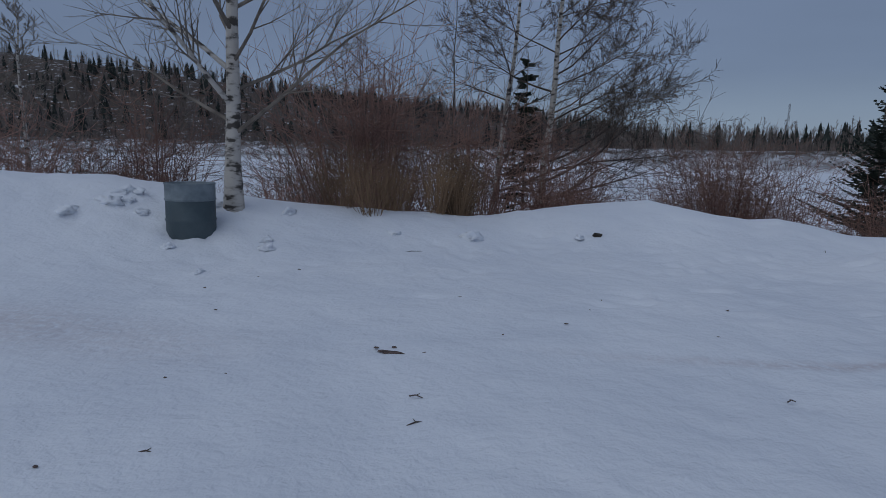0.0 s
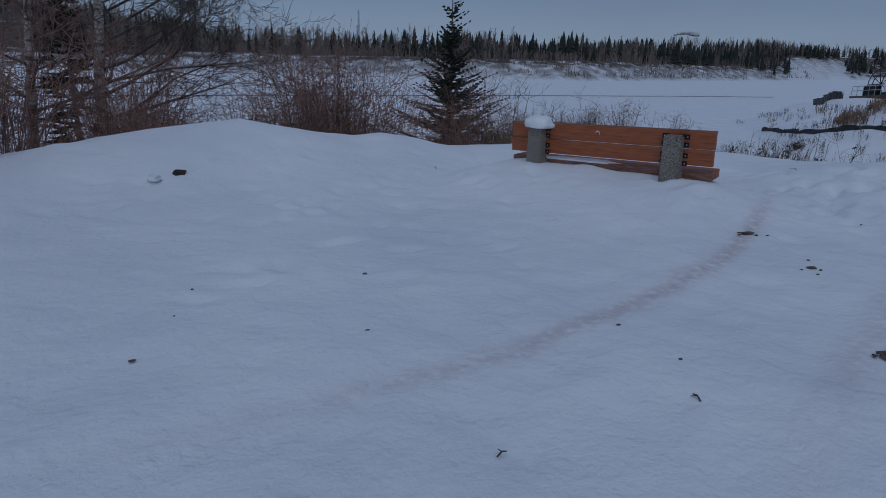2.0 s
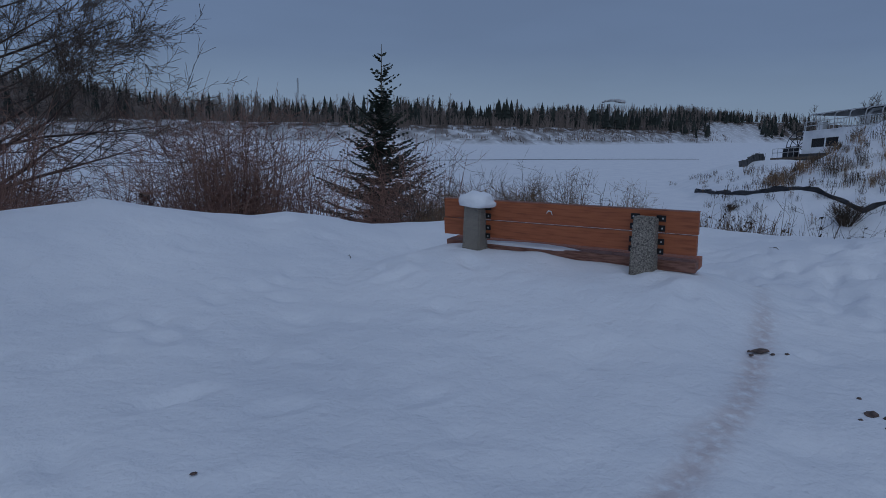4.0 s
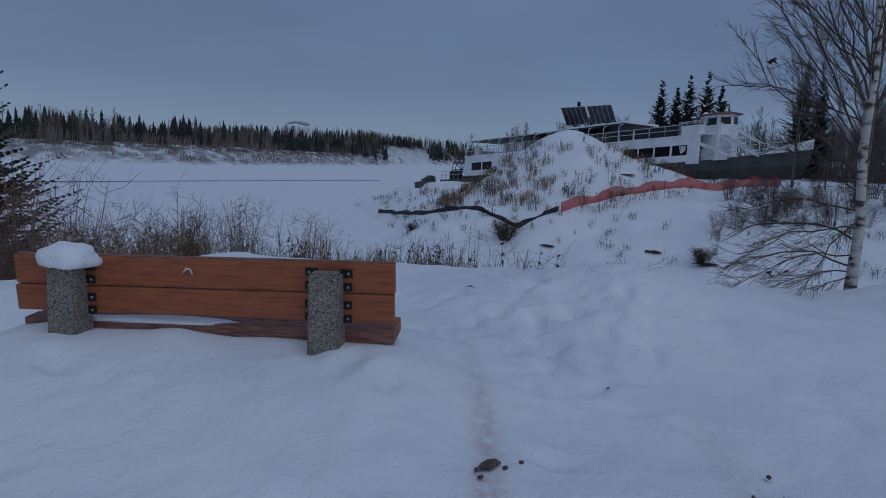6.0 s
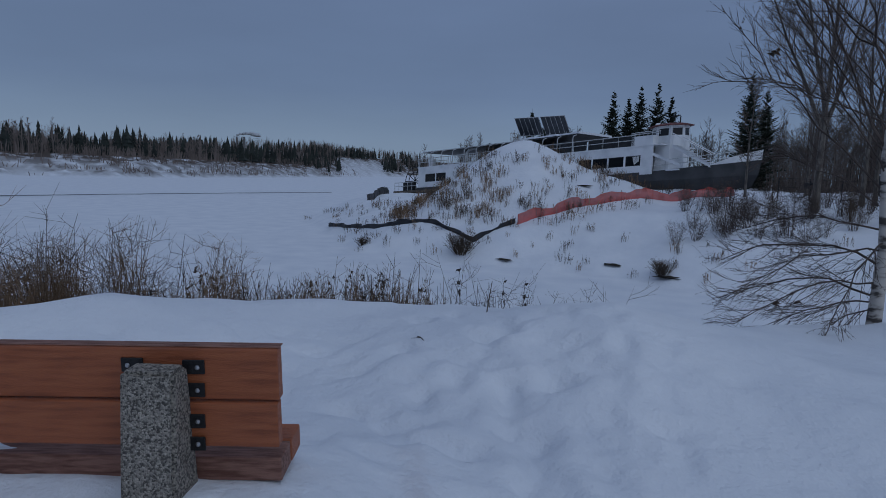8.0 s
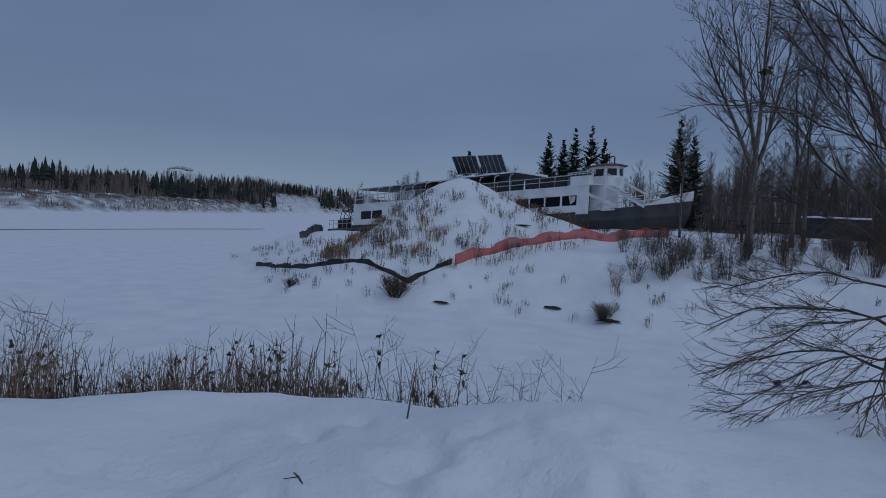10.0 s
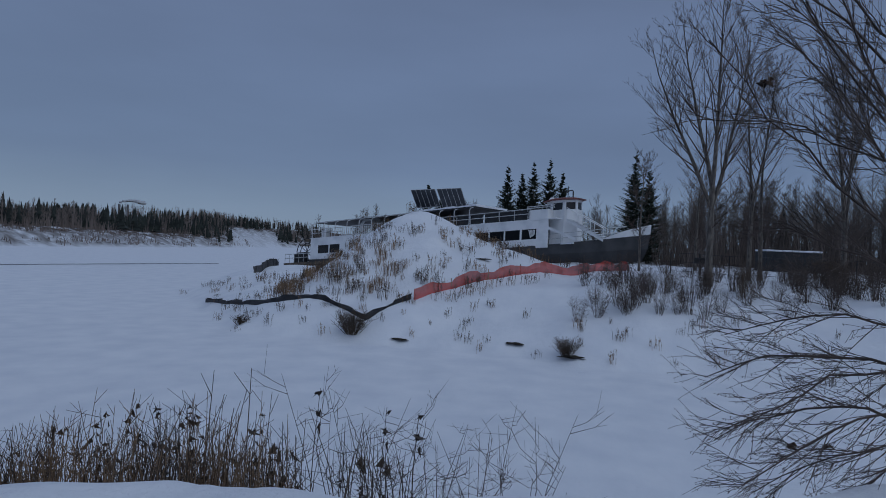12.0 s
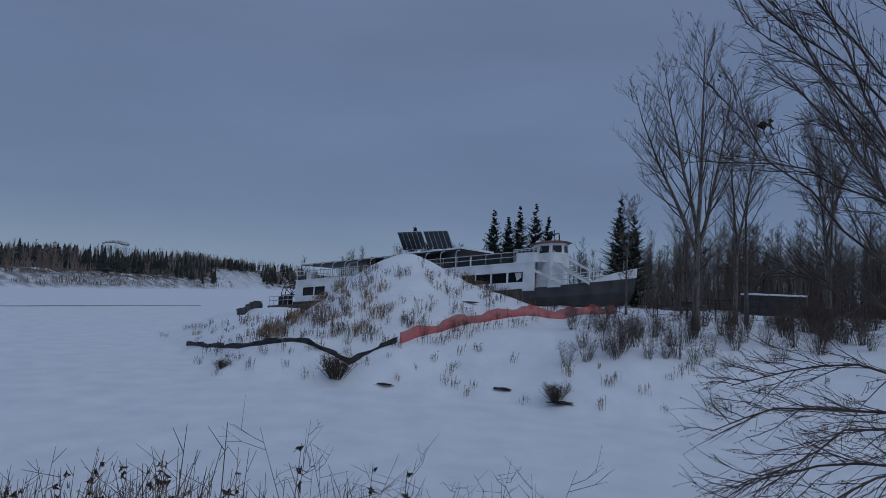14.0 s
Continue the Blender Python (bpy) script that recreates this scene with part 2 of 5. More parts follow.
def part(name, bm, mat, parent=None, label="", smooth=False):
    me = bpy.data.meshes.new(name)
    bm.to_mesh(me)
    bm.free()
    me.materials.append(mat)
    if smooth:
        me.shade_smooth()
    return piece(name, me, parent, label)


def bevel_box(sx, sy, sz, at=(0, 0, 0), bevel=0.01, segs=2):
    bm = bmesh.new()
    bmesh.ops.create_cube(bm, size=1, matrix=Matrix.Translation(at) @ Matrix.Diagonal((sx, sy, sz, 1)))
    if bevel:
        bmesh.ops.bevel(bm, geom=bm.edges[:], offset=bevel, segments=segs, affect="EDGES", profile=0.6)
    return bm


def thing(name, at, label, category, group="", rz=0.0):
    e = new(name)
    e.empty_display_size = 0.2
    e.matrix_basis = pose(at[0], at[1], at[2], 0, 0, rz)
    return tagged(e, label, category, group)


# ---- the lie of the land ----
def vnoise(x, y, scale, seed):
    """Smooth value noise, -1 to 1."""
    x, y = np.asarray(x, float) / scale, np.asarray(y, float) / scale
    xi, yi = np.floor(x), np.floor(y)
    fx, fy = x - xi, y - yi
    fx, fy = fx * fx * (3 - 2 * fx), fy * fy * (3 - 2 * fy)

    def h(a, b):
        s = np.sin(a * 127.1 + b * 311.7 + seed * 74.7) * 43758.5453
        return (s - np.floor(s)) * 2 - 1
    return (h(xi, yi) * (1 - fx) + h(xi + 1, yi) * fx) * (1 - fy) + (h(xi, yi + 1) * (1 - fx) + h(xi + 1, yi + 1) * fx) * fy


def smooth(t):
    t = np.clip(t, 0, 1)
    return t * t * (3 - 2 * t)


def to_line(x, y, line):
    """Distance to a broken line, and the line's third value at the nearest point."""
    best, val = np.full(x.shape, 1e9), np.zeros(x.shape)
    for (x0, y0, v0), (x1, y1, v1) in zip(line[:-1], line[1:]):
        dx, dy = x1 - x0, y1 - y0
        t = np.clip(((x - x0) * dx + (y - y0) * dy) / (dx * dx + dy * dy), 0, 1)
        d = np.hypot(x - x0 - t * dx, y - y0 - t * dy)
        near = d < best
        best, val = np.where(near, d, best), np.where(near, v0 + t * (v1 - v0), val)
    return best, val


def inside(x, y, poly):
    r = np.zeros(x.shape, bool)
    for (x0, y0), (x1, y1) in zip(poly, poly[1:] + poly[:1]):
        if y0 != y1:
            r ^= ((y0 > y) != (y1 > y)) & (x < (x1 - x0) * (y - y0) / (y1 - y0) + x0)
    return r


# the crest of the ploughed bank, with its height
CREST = [(-200, -60, 1.0), (-40, -6, 1.0), (-12, 4.4, 1.05), (-7, 6.3, 1.05), (-4.8, 7.2, 0.98), (-3.9, 7.6, 0.8), (-2.4, 7.9, 0.6), (-1.2, 8.0, 0.5),
         (0.4, 8.9, 0.4), (1.4, 9.2, 0.52), (3.0, 9.3, 0.68), (4.5, 9.0, 0.42), (4.9, 8.9, 0.46), (6.1, 8.8, 0.24), (7.2, 8.2, 0.3), (8.4, 7.6, 0.42),
         (9.0, 7.3, 0.3), (9.7, 6.6, 0.18), (9.95, 6.1, 0.17), (9.9, 5.5, 0.22), (9.7, 4.9, 0.31), (9.75, 3.95, 0.48), (9.95, 3.2, 0.33), (10.9, 2.6, 0.17), (11.5, 2.0, 0.14), (11.7, 1.2, 0.3),
         (13.5, -3, 0.35), (18, -12, 0.35), (22, -200, 0.35)]
UPLAND = [(a, b) for a, b, c in CREST] + [(-200, -200)]
POINT = [(52, 36), (42, 27), (35, 20.7), (34.6, 12.1), (34.4, 6.8), (32.8, 4.3), (33, -0.8), (30.5, -8), (25, -15), (19, -21), (19, -400), (900, -400), (900, 40), (200, 75), (80, 48)]
FARBANK = [(-900, 330), (-300, 265), (-60, 236), (42, 222), (85, 208), (118, 182), (150, 168), (200, 172), (300, 200), (400, 222), (450, 243), (560, 260), (900, 190), (3000, 160), (3000, 3000), (-3000, 3000), (-3000, 330)]
SHORE2 = [(a, b, 0) for a, b in POINT + POINT[:1]]
SHORE3 = [(a, b, 0) for a, b in FARBANK + FARBANK[:1]]
ICE = -3.0


def ground_z(x, y):
    x, y = np.atleast_1d(np.asarray(x, float)), np.atleast_1d(np.asarray(y, float))
    z = ICE + 0.03 * vnoise(x, y, 7, 3)
    # this side
    d, crest = to_line(x, y, CREST)
    on = inside(x, y, UPLAND)
    flat = 0.07 + 0.03 * vnoise(x, y, 2.7, 1) + 0.015 * vnoise(x, y, 0.9, 2)
    berm = np.exp(-(d / 1.45) ** 2)
    lump = 0.05 * vnoise(x, y, 1.1, 5) + 0.025 * vnoise(x, y, 0.45, 6)
    up = flat * (1 - berm) + (crest + lump * 0.6) * berm
    # drift round the bench
    bx, by = x - 6.05, y - 5.8
    a, c = bx * -0.36 + by * 0.933, bx * 0.933 + by * 0.36
    up = np.maximum(up, flat + (0.275 + 0.03 * vnoise(x, y, 0.5, 8)) * np.exp(-(np.maximum(np.abs(a) - 1.0, 0) / 0.7) ** 2 - (c / 1.0) ** 2))
    # heap at the open end of the path
    steep = np.where(x + 0.3 * y > 9.6, 0.5, 0.36)
    down = crest * np.exp(-(d / 1.2) ** 2) - steep * np.maximum(d - 0.35, 0) + lump * 0.8
    z = np.where(on, up, np.maximum(z, down))
    # the point with the earth mound
    d2, _ = to_line(x, y, SHORE2)
    in2 = inside(x, y, POINT)
    wob = 0.25 * vnoise(x, y, 4.5, 11) + 0.12 * vnoise(x, y, 1.6, 12)
    land = ICE + (3.75 - 1.35 * smooth((y - 16) / 7)) * (1 - np.exp(-d2 / 5.0)) + wob * smooth(d2 / 2)
    mx, my = x - 46.8, y - 14.5
    m_r = np.hypot(mx, my)
    cone = 3.25 * np.clip(1 - (np.sqrt(m_r ** 2 + 1.4) - 1.15) / 7.6, 0, 1) ** 1.15 + 0.22 * vnoise(x, y, 2.2, 14) * np.exp(-(m_r / 7) ** 2)
    lobe = 0.3 * np.exp(-((x - 46.0) / 2.5) ** 2 - ((y - 7.0) / 2.2) ** 2)
    z = np.where(in2, land + cone + lobe, z)
    # the far bank, its cut edge, its terrace and hill
    d3, _ = to_line(x, y, SHORE3)
    in3 = inside(x, y, FARBANK)
    edge = d3 + 2.5 * vnoise(x, y, 18, 21) + 1.2 * vnoise(x, y, 6, 22)
    bank = ICE + 1.9 * smooth(edge / 3) + 3.4 * smooth((edge - 5) / 9) + 1.3 * smooth((edge - 18) / 3) + 0.35 * vnoise(x, y, 5, 23) * smooth(edge / 4)
    hill = np.clip(17 - 0.125 * x, 0, 95) * smooth((d3 - 25) / 210) + 3.0 * smooth((d3 - 40) / 150) * (1 + vnoise(x, y, 120, 25))
    hill = hill + 11.0 * smooth((x - 330) / 120) * smooth((d3 - 4) / 55)
    return np.where(in3, np.maximum(bank + hill, ICE), z)


def bare_bluff(x, y, d3):
    """The treeless snowy bluff at the river's bend."""
    a = np.degrees(np.arctan2(y - 3.7, x - 5.6)) + 0.5 * vnoise(x, y, 30, 27)
    return (a > 27.4) & (a < 31.6) & (d3 < 42) & (x > 300)


def gz(x, y):
    return float(ground_z(x, y)[0])


def build_ground():
    seg = 640
    radii = [0.0]
    r = 0.25
    while r < 3600:
        radii.append(r)
        r *= 1.0135 if r < 90 else (1.02 if r < 500 else 1.05)
    radii = np.array(radii[1:])
    th = np.arange(seg) * (math.tau / seg)
    x = 4.6 + np.outer(radii, np.cos(th)).ravel()
    y = 3.6 + np.outer(radii, np.sin(th)).ravel()
    z = ground_z(x, y)
    dirt = np.zeros(len(x))
    soil = np.zeros(len(x))
    near = np.nonzero((np.hypot(x - 4, y - 4) < 13) & inside(x, y, UPLAND))[0]
    nx, ny = x[near], y[near]
    nz = np.zeros(len(near))
    rng = random.Random(5)
    # footprints and kicked-up snow
    steps = [(rng.gauss(2.2, 2.4), rng.gauss(6.6, 0.9), 0.05) for _ in range(90)] + [(rng.gauss(8.6, 1.1), rng.gauss(4.6, 0.8), 0.06) for _ in range(130)]
    steps += [(rng.uniform(-4, 9), rng.uniform(-3, 8), 0.02) for _ in range(160)] + [(rng.gauss(-4.2, 1.2), rng.gauss(6.0, 0.6), 0.06) for _ in range(60)]
    for sx, sy, dep in steps:
        a = rng.uniform(0, math.pi)
        u, v = (nx - sx) * math.cos(a) + (ny - sy) * math.sin(a), -(nx - sx) * math.sin(a) + (ny - sy) * math.cos(a)
        q = np.sqrt((u / 0.15) ** 2 + (v / 0.075) ** 2)
        nz += dep * (-np.exp(-q ** 2) * 0.6 + 0.1 * np.exp(-((q - 1.5) / 0.5) ** 2)) * (q < 3.5)
    nz += 0.014 * vnoise(nx, ny, 0.33, 31) + 0.009 * vnoise(nx, ny, 0.15, 32) + 0.02 * vnoise(nx, ny, 0.2, 33) * np.exp(-((nx - 8.9) / 1.3) ** 2 - ((ny - 4.7) / 0.9) ** 2)
    z[near] += nz
    # reddish tyre and sledge marks
    for line, w, amt in (([(7.4, 4.6, 0.25), (6.66, 4.2, 0.6), (6.0, 3.87, 1.0), (5.18, 3.54, 0.9), (4.5, 3.34, 0.9), (3.64, 3.16, 0.8), (2.87, 3.02, 0.7), (2.14, 2.97, 0.45), (1.5, 2.97, 0.25), (0.6, 3.0, 0.0)], 0.08, 0.5),
                         ([(7.0, 3.03, 0.2), (6.2, 2.7, 0.8), (5.0, 2.29, 0.7), (4.28, 2.12, 0.7), (3.6, 1.87, 0.4), (2.6, 1.5, 0.0)], 0.12, 0.32), ([(-9, 3, 0.5), (-3.5, 3.2, 0.8), (-1.5, 2.8, 0.3)], 0.45, 0.4)):
        d, k = to_line(nx, ny, line)
        dirt[near] = np.maximum(dirt[near], np.exp(-(d / w) ** 2) * k * amt)
    far = inside(x, y, FARBANK)
    d3, _ = to_line(x, y, SHORE3)
    e3 = d3 + 2.5 * vnoise(x, y, 18, 21) + 1.2 * vnoise(x, y, 6, 22)
    soil = np.where(far, 0.95 * np.exp(-((e3 - 3) / 2.6) ** 2) + 0.8 * smooth((e3 - 5) / 4) + 0.5 * np.exp(-((e3 - 19) / 3) ** 2) + 1.3 * smooth((d3 - 23) / 8), soil)
    soil = np.where(bare_bluff(x, y, d3), 0.35 * soil, soil)
    tip = inside(x, y, POINT)
    d2, _ = to_line(x, y, SHORE2)
    soil = np.where(tip, 0.75 * smooth((d2 - 21) / 10), soil)
    n, rings = len(x), len(radii)
    co = np.column_stack((x, y, z))
    i = np.arange((rings - 1) * seg)
    j = (i // seg) * seg + (i + 1) % seg
    quads = np.column_stack((i, i + seg, j + seg, j))
    hub = np.array([[4.6, 3.6, gz(4.6, 3.6)]])
    co = np.vstack((co, hub))
    me = bpy.data.meshes.new("ground")
    k = np.arange(seg)
    tris = np.column_stack((np.full(seg, n), k, (k + 1) % seg))
    me.vertices.add(n + 1)
    me.vertices.foreach_set("co", co.ravel())
    loops = np.concatenate((quads.ravel(), tris.ravel()))
    me.loops.add(len(loops))
    me.loops.foreach_set("vertex_index", loops.astype(np.int32))
    me.polygons.add(len(quads) + seg)
    starts = np.concatenate((np.arange(len(quads)) * 4, len(quads) * 4 + np.arange(seg) * 3))
    me.polygons.foreach_set("loop_start", starts.astype(np.int32))
    for layer, data in (("dirt", dirt), ("soil", soil)):
        at = me.attributes.new(layer, "FLOAT", "POINT")
        at.data.foreach_set("value", np.append(data, 0.0).astype(np.float32))
    me.materials.append(SNOW_GROUND)
    me.update(calc_edges=True)
    me.validate()
    me.shade_smooth()
    return tagged(piece("ground", me), "snow-covered riverbank, frozen river and far banks", "ground", kind="structure")


build_ground()

# ---- plants ----
def bare_tree(rng, height, r0, lean=(0, 0), first=0.25, count=26, ratio=0.42, levels=3, rise=0.9, droop=0.0, kids=9, sides=5, min_r=0.003, bias=None, pale=True):
    """Trunk and twigs of a leafless tree, as two sets of tubes. rise: how steeply limbs climb; bias: the side to which most limbs reach."""
    trunk, twigs = Lines(), Lines()
    n = 10
    pts = []
    for i in range(n + 1):
        t = i / n
        w = 0.02 * height * t
        pts.append(Vector((lean[0] * t * height + rng.uniform(-1, 1) * w * 0.4, lean[1] * t * height + rng.uniform(-1, 1) * w * 0.4, t * height)))
    rad = [max(r0 * (1 - 0.93 * (i / n) ** 0.9) * (1.25 if i == 0 else 1), min_r) for i in range(n + 1)]
    trunk.tube(pts, rad, 8)

    def limb(p, d, length, r, level):
        k = 5 if level < 2 else 3
        q, line, rr = p.copy(), [p.copy()], [r]
        dd = d.copy()
        for i in range(k):
            dd = (dd + Vector((rng.gauss(0, 0.11), rng.gauss(0, 0.11), rng.gauss(0.04 * rise, 0.08) - droop * (i + 1) / k))).normalized()
            q = q + dd * (length / k)
            line.append(q.copy())
            rr.append(max(r * (1 - 0.85 * (i + 1) / k), min_r))
        (trunk if pale and level == 1 and r > r0 * 0.3 else twigs).tube(line, rr, sides if level == 1 else 3)
        if level < levels:
            for j in range(kids if level == 1 else max(3, kids - 3)):
                u = rng.uniform(0.18, 1.0) * k
                i = min(int(u), k - 1)
                s = line[i].lerp(line[i + 1], u - i)
                ax = (line[i + 1] - line[i]).normalized()
                side = Vector((rng.gauss(0, 1), rng.gauss(0, 1), rng.gauss(0.25 * rise, 0.7)))
                side = (side - ax * side.dot(ax)).normalized()
                limb(s, (ax * rng.uniform(0.7, 1.1) + side * rng.uniform(0.5, 0.9)).normalized(), length * rng.uniform(0.28, 0.55), max(rr[i] * 0.5, min_r), level + 1)

    for c in range(count):
        t = first + (0.98 - first) * ((c + rng.random()) / count)
        i = min(int(t * n), n - 1)
        p = pts[i].lerp(pts[i + 1], t * n - i)
        az = c * 2.4 + rng.uniform(-0.5, 0.5)
        d = Vector((math.cos(az), math.sin(az), 0))
        if bias and rng.random() < 0.65:
            d = (d * 0.45 + Vector((bias[0], bias[1], 0))).normalized()
        d = (d + Vector((0, 0, rise * rng.uniform(0.6, 1.3) * (0.5 + t)))).normalized()
        limb(p, d, height * ratio * (1.12 - t) * rng.uniform(0.75, 1.15), max(rad[i] * rng.uniform(0.2, 0.42), min_r), 1)
    return trunk, twigs


def put_tree(name, at, trunk, twigs, bark, twig_mat, label, category="tree", group=""):
    e = thing(name, at, label, category, group)
    piece("trunk", trunk.mesh("trunk", bark, True), e)
    piece("crown", twigs.mesh("crown", twig_mat), e)
    return e


def conifer(rng, height, r0, width, whorls, per=7, needle=0.11, pine=False, taper=0.85):
    """A spruce or pine: straight trunk, whorls of drooping boughs, each bough a spray of needle tufts."""
    trunk, green = Lines(), Lines()
    trunk.tube([(0, 0, height * i / 6) for i in range(7)], [r0 * (1 - 0.97 * i / 6) + 0.004 for i in range(7)], 6)
    for w in range(whorls):
        t = (w + rng.uniform(-0.3, 0.3)) / whorls
        z = height * (0.06 + 0.92 * t)
        reach = width * (1 - t) ** taper * (0.6 + 0.4 * min(1, t * 6)) + 0.03 * height * 0.25
        for k in range(per if t < 0.8 else 4):
            az = rng.uniform(0, math.tau)
            zj = rng.uniform(-0.55, 0.55) * height / whorls
            ln = reach * rng.uniform(0.45, 1.2)
            d = Vector((math.cos(az), math.sin(az), rng.uniform(-0.15, 0.2) + 0.55 * t))
            p = Vector((0, 0, z + zj))
            side = Vector((-d.y, d.x, 0)).normalized()
            steps = max(3, int(ln / (needle * 1.15)))
            pts = []
            for i in range(steps + 1):
                u = i / steps
                pts.append(p + d * (ln * u) + Vector((0, 0, -0.22 * ln * u * (1 - u) * 2 * (1 - t))))
            trunk.tube([pts[0], pts[len(pts) // 2], pts[-1]], [0.012 * ln + 0.003, 0.006 * ln + 0.002, 0.002], 3)
            for i in range(1, steps + 1):
                c = pts[i]
                if pine and i < steps * 0.45:
                    continue
                sp = needle * (1.6 if pine else 1.0) * (0.6 + 1.0 * (1 - i / steps)) if not pine else needle * 1.5
                sp *= 1 - 0.6 * t * t
                for sgn in (-1, 1):
                    tip = c + side * (sgn * sp * rng.uniform(0.9, 1.9)) + d * (sp * rng.uniform(0.3, 0.9)) + Vector((0, 0, rng.uniform(-0.5, 0.35) * sp))
                    wv = d * (needle * 0.28) + Vector((0, 0, needle * rng.uniform(0.1, 0.35)))
                    green.quad(c - wv, c + wv, tip + wv * 0.25, tip - wv * 0.3)
                up = Vector((rng.gauss(0, 0.3), rng.gauss(0, 0.3), 1)) * sp * 0.55
                green.tri(c - d * needle * 0.5, c + d * needle * 0.5, c + up)
    return trunk, green


def shrub_mesh(rng, height, stems, spread, mat, twigs=4, r=0.006, leafy=0):
    """A leafless shrub of many thin upright stems that fork."""
    m = Lines()
    for s in range(stems):
        az, out = rng.uniform(0, math.tau), rng.random() ** 0.7 * spread
        base = Vector((math.cos(az) * out * 0.35, math.sin(az) * out * 0.35, -0.1))
        h = height * rng.uniform(0.55, 1.08)
        tip = Vector((math.cos(az) * out * 1.1 + rng.gauss(0, 0.1), math.sin(az) * out * 1.1 + rng.gauss(0, 0.1), h))
        mid = base.lerp(tip, 0.5) + Vector((rng.gauss(0, 0.05), rng.gauss(0, 0.05), 0.06 * h))
        m.tube([base, mid, tip], [r, r * 0.7, r * 0.3], 3)
        for k in range(twigs):
            u = rng.uniform(0.2, 0.97)
            p = base.lerp(mid, u * 2) if u < 0.5 else mid.lerp(tip, u * 2 - 1)
            d = Vector((rng.gauss(0, 0.26), rng.gauss(0, 0.26), rng.uniform(0.08, 0.34))) * (height * 0.5)
            q = p + d
            b = p.lerp(q, 0.5) + Vector((rng.gauss(0, 0.02), rng.gauss(0, 0.02), -0.02)) * height
            m.tube([p, b, q], [r * 0.55, r * 0.4, r * 0.22], 3)
            for f in range(2):
                c = b.lerp(q, rng.uniform(0, 0.8))
                m.tube([c, c + d * 0.4 + Vector((rng.gauss(0, 0.07), rng.gauss(0, 0.07), rng.gauss(0.02, 0.05))) * height], [r * 0.35, r * 0.18], 3)
    return m.mesh("shrub", mat)


def weed_mesh(rng, height, stems, spread, mat, clumps=0, thick=1.0):
    """Dry stalks, some with seed heads."""
    m = Lines()
    for s in range(stems):
        x, y = rng.gauss(0, spread), rng.gauss(0, spread)
        h = height * rng.uniform(0.5, 1.1)
        bend = Vector((rng.gauss(0, 0.14), rng.gauss(0, 0.14), 0)) * h
        a, b, c = Vector((x, y, -0.08)), Vector((x, y, h * 0.55)) + bend * 0.35, Vector((x, y, h)) + bend
        m.tube([a, b, c], [0.0045 * thick, 0.0035 * thick, 0.0018 * thick], 3)
        for k in range(2):
            u = rng.uniform(0.45, 0.95)
            p = a.lerp(c, u)
            m.tube([p, p + Vector((rng.gauss(0, 0.1), rng.gauss(0, 0.1), 0.12)) * h], [0.0025 * thick, 0.0015 * thick], 3)
        for k in range(clumps):
            p = a.lerp(c, rng.uniform(0.4, 0.98)) + Vector((rng.gauss(0, 0.025), rng.gauss(0, 0.025), 0))
            for j in range(3):
                q = Vector((rng.gauss(0, 0.018), rng.gauss(0, 0.018), rng.gauss(0, 0.02)))
                m.tri(p + q, p + Vector((rng.gauss(0, 0.022), rng.gauss(0, 0.022), rng.gauss(0, 0.022))), p - q)
    return m.mesh("stalks", mat)


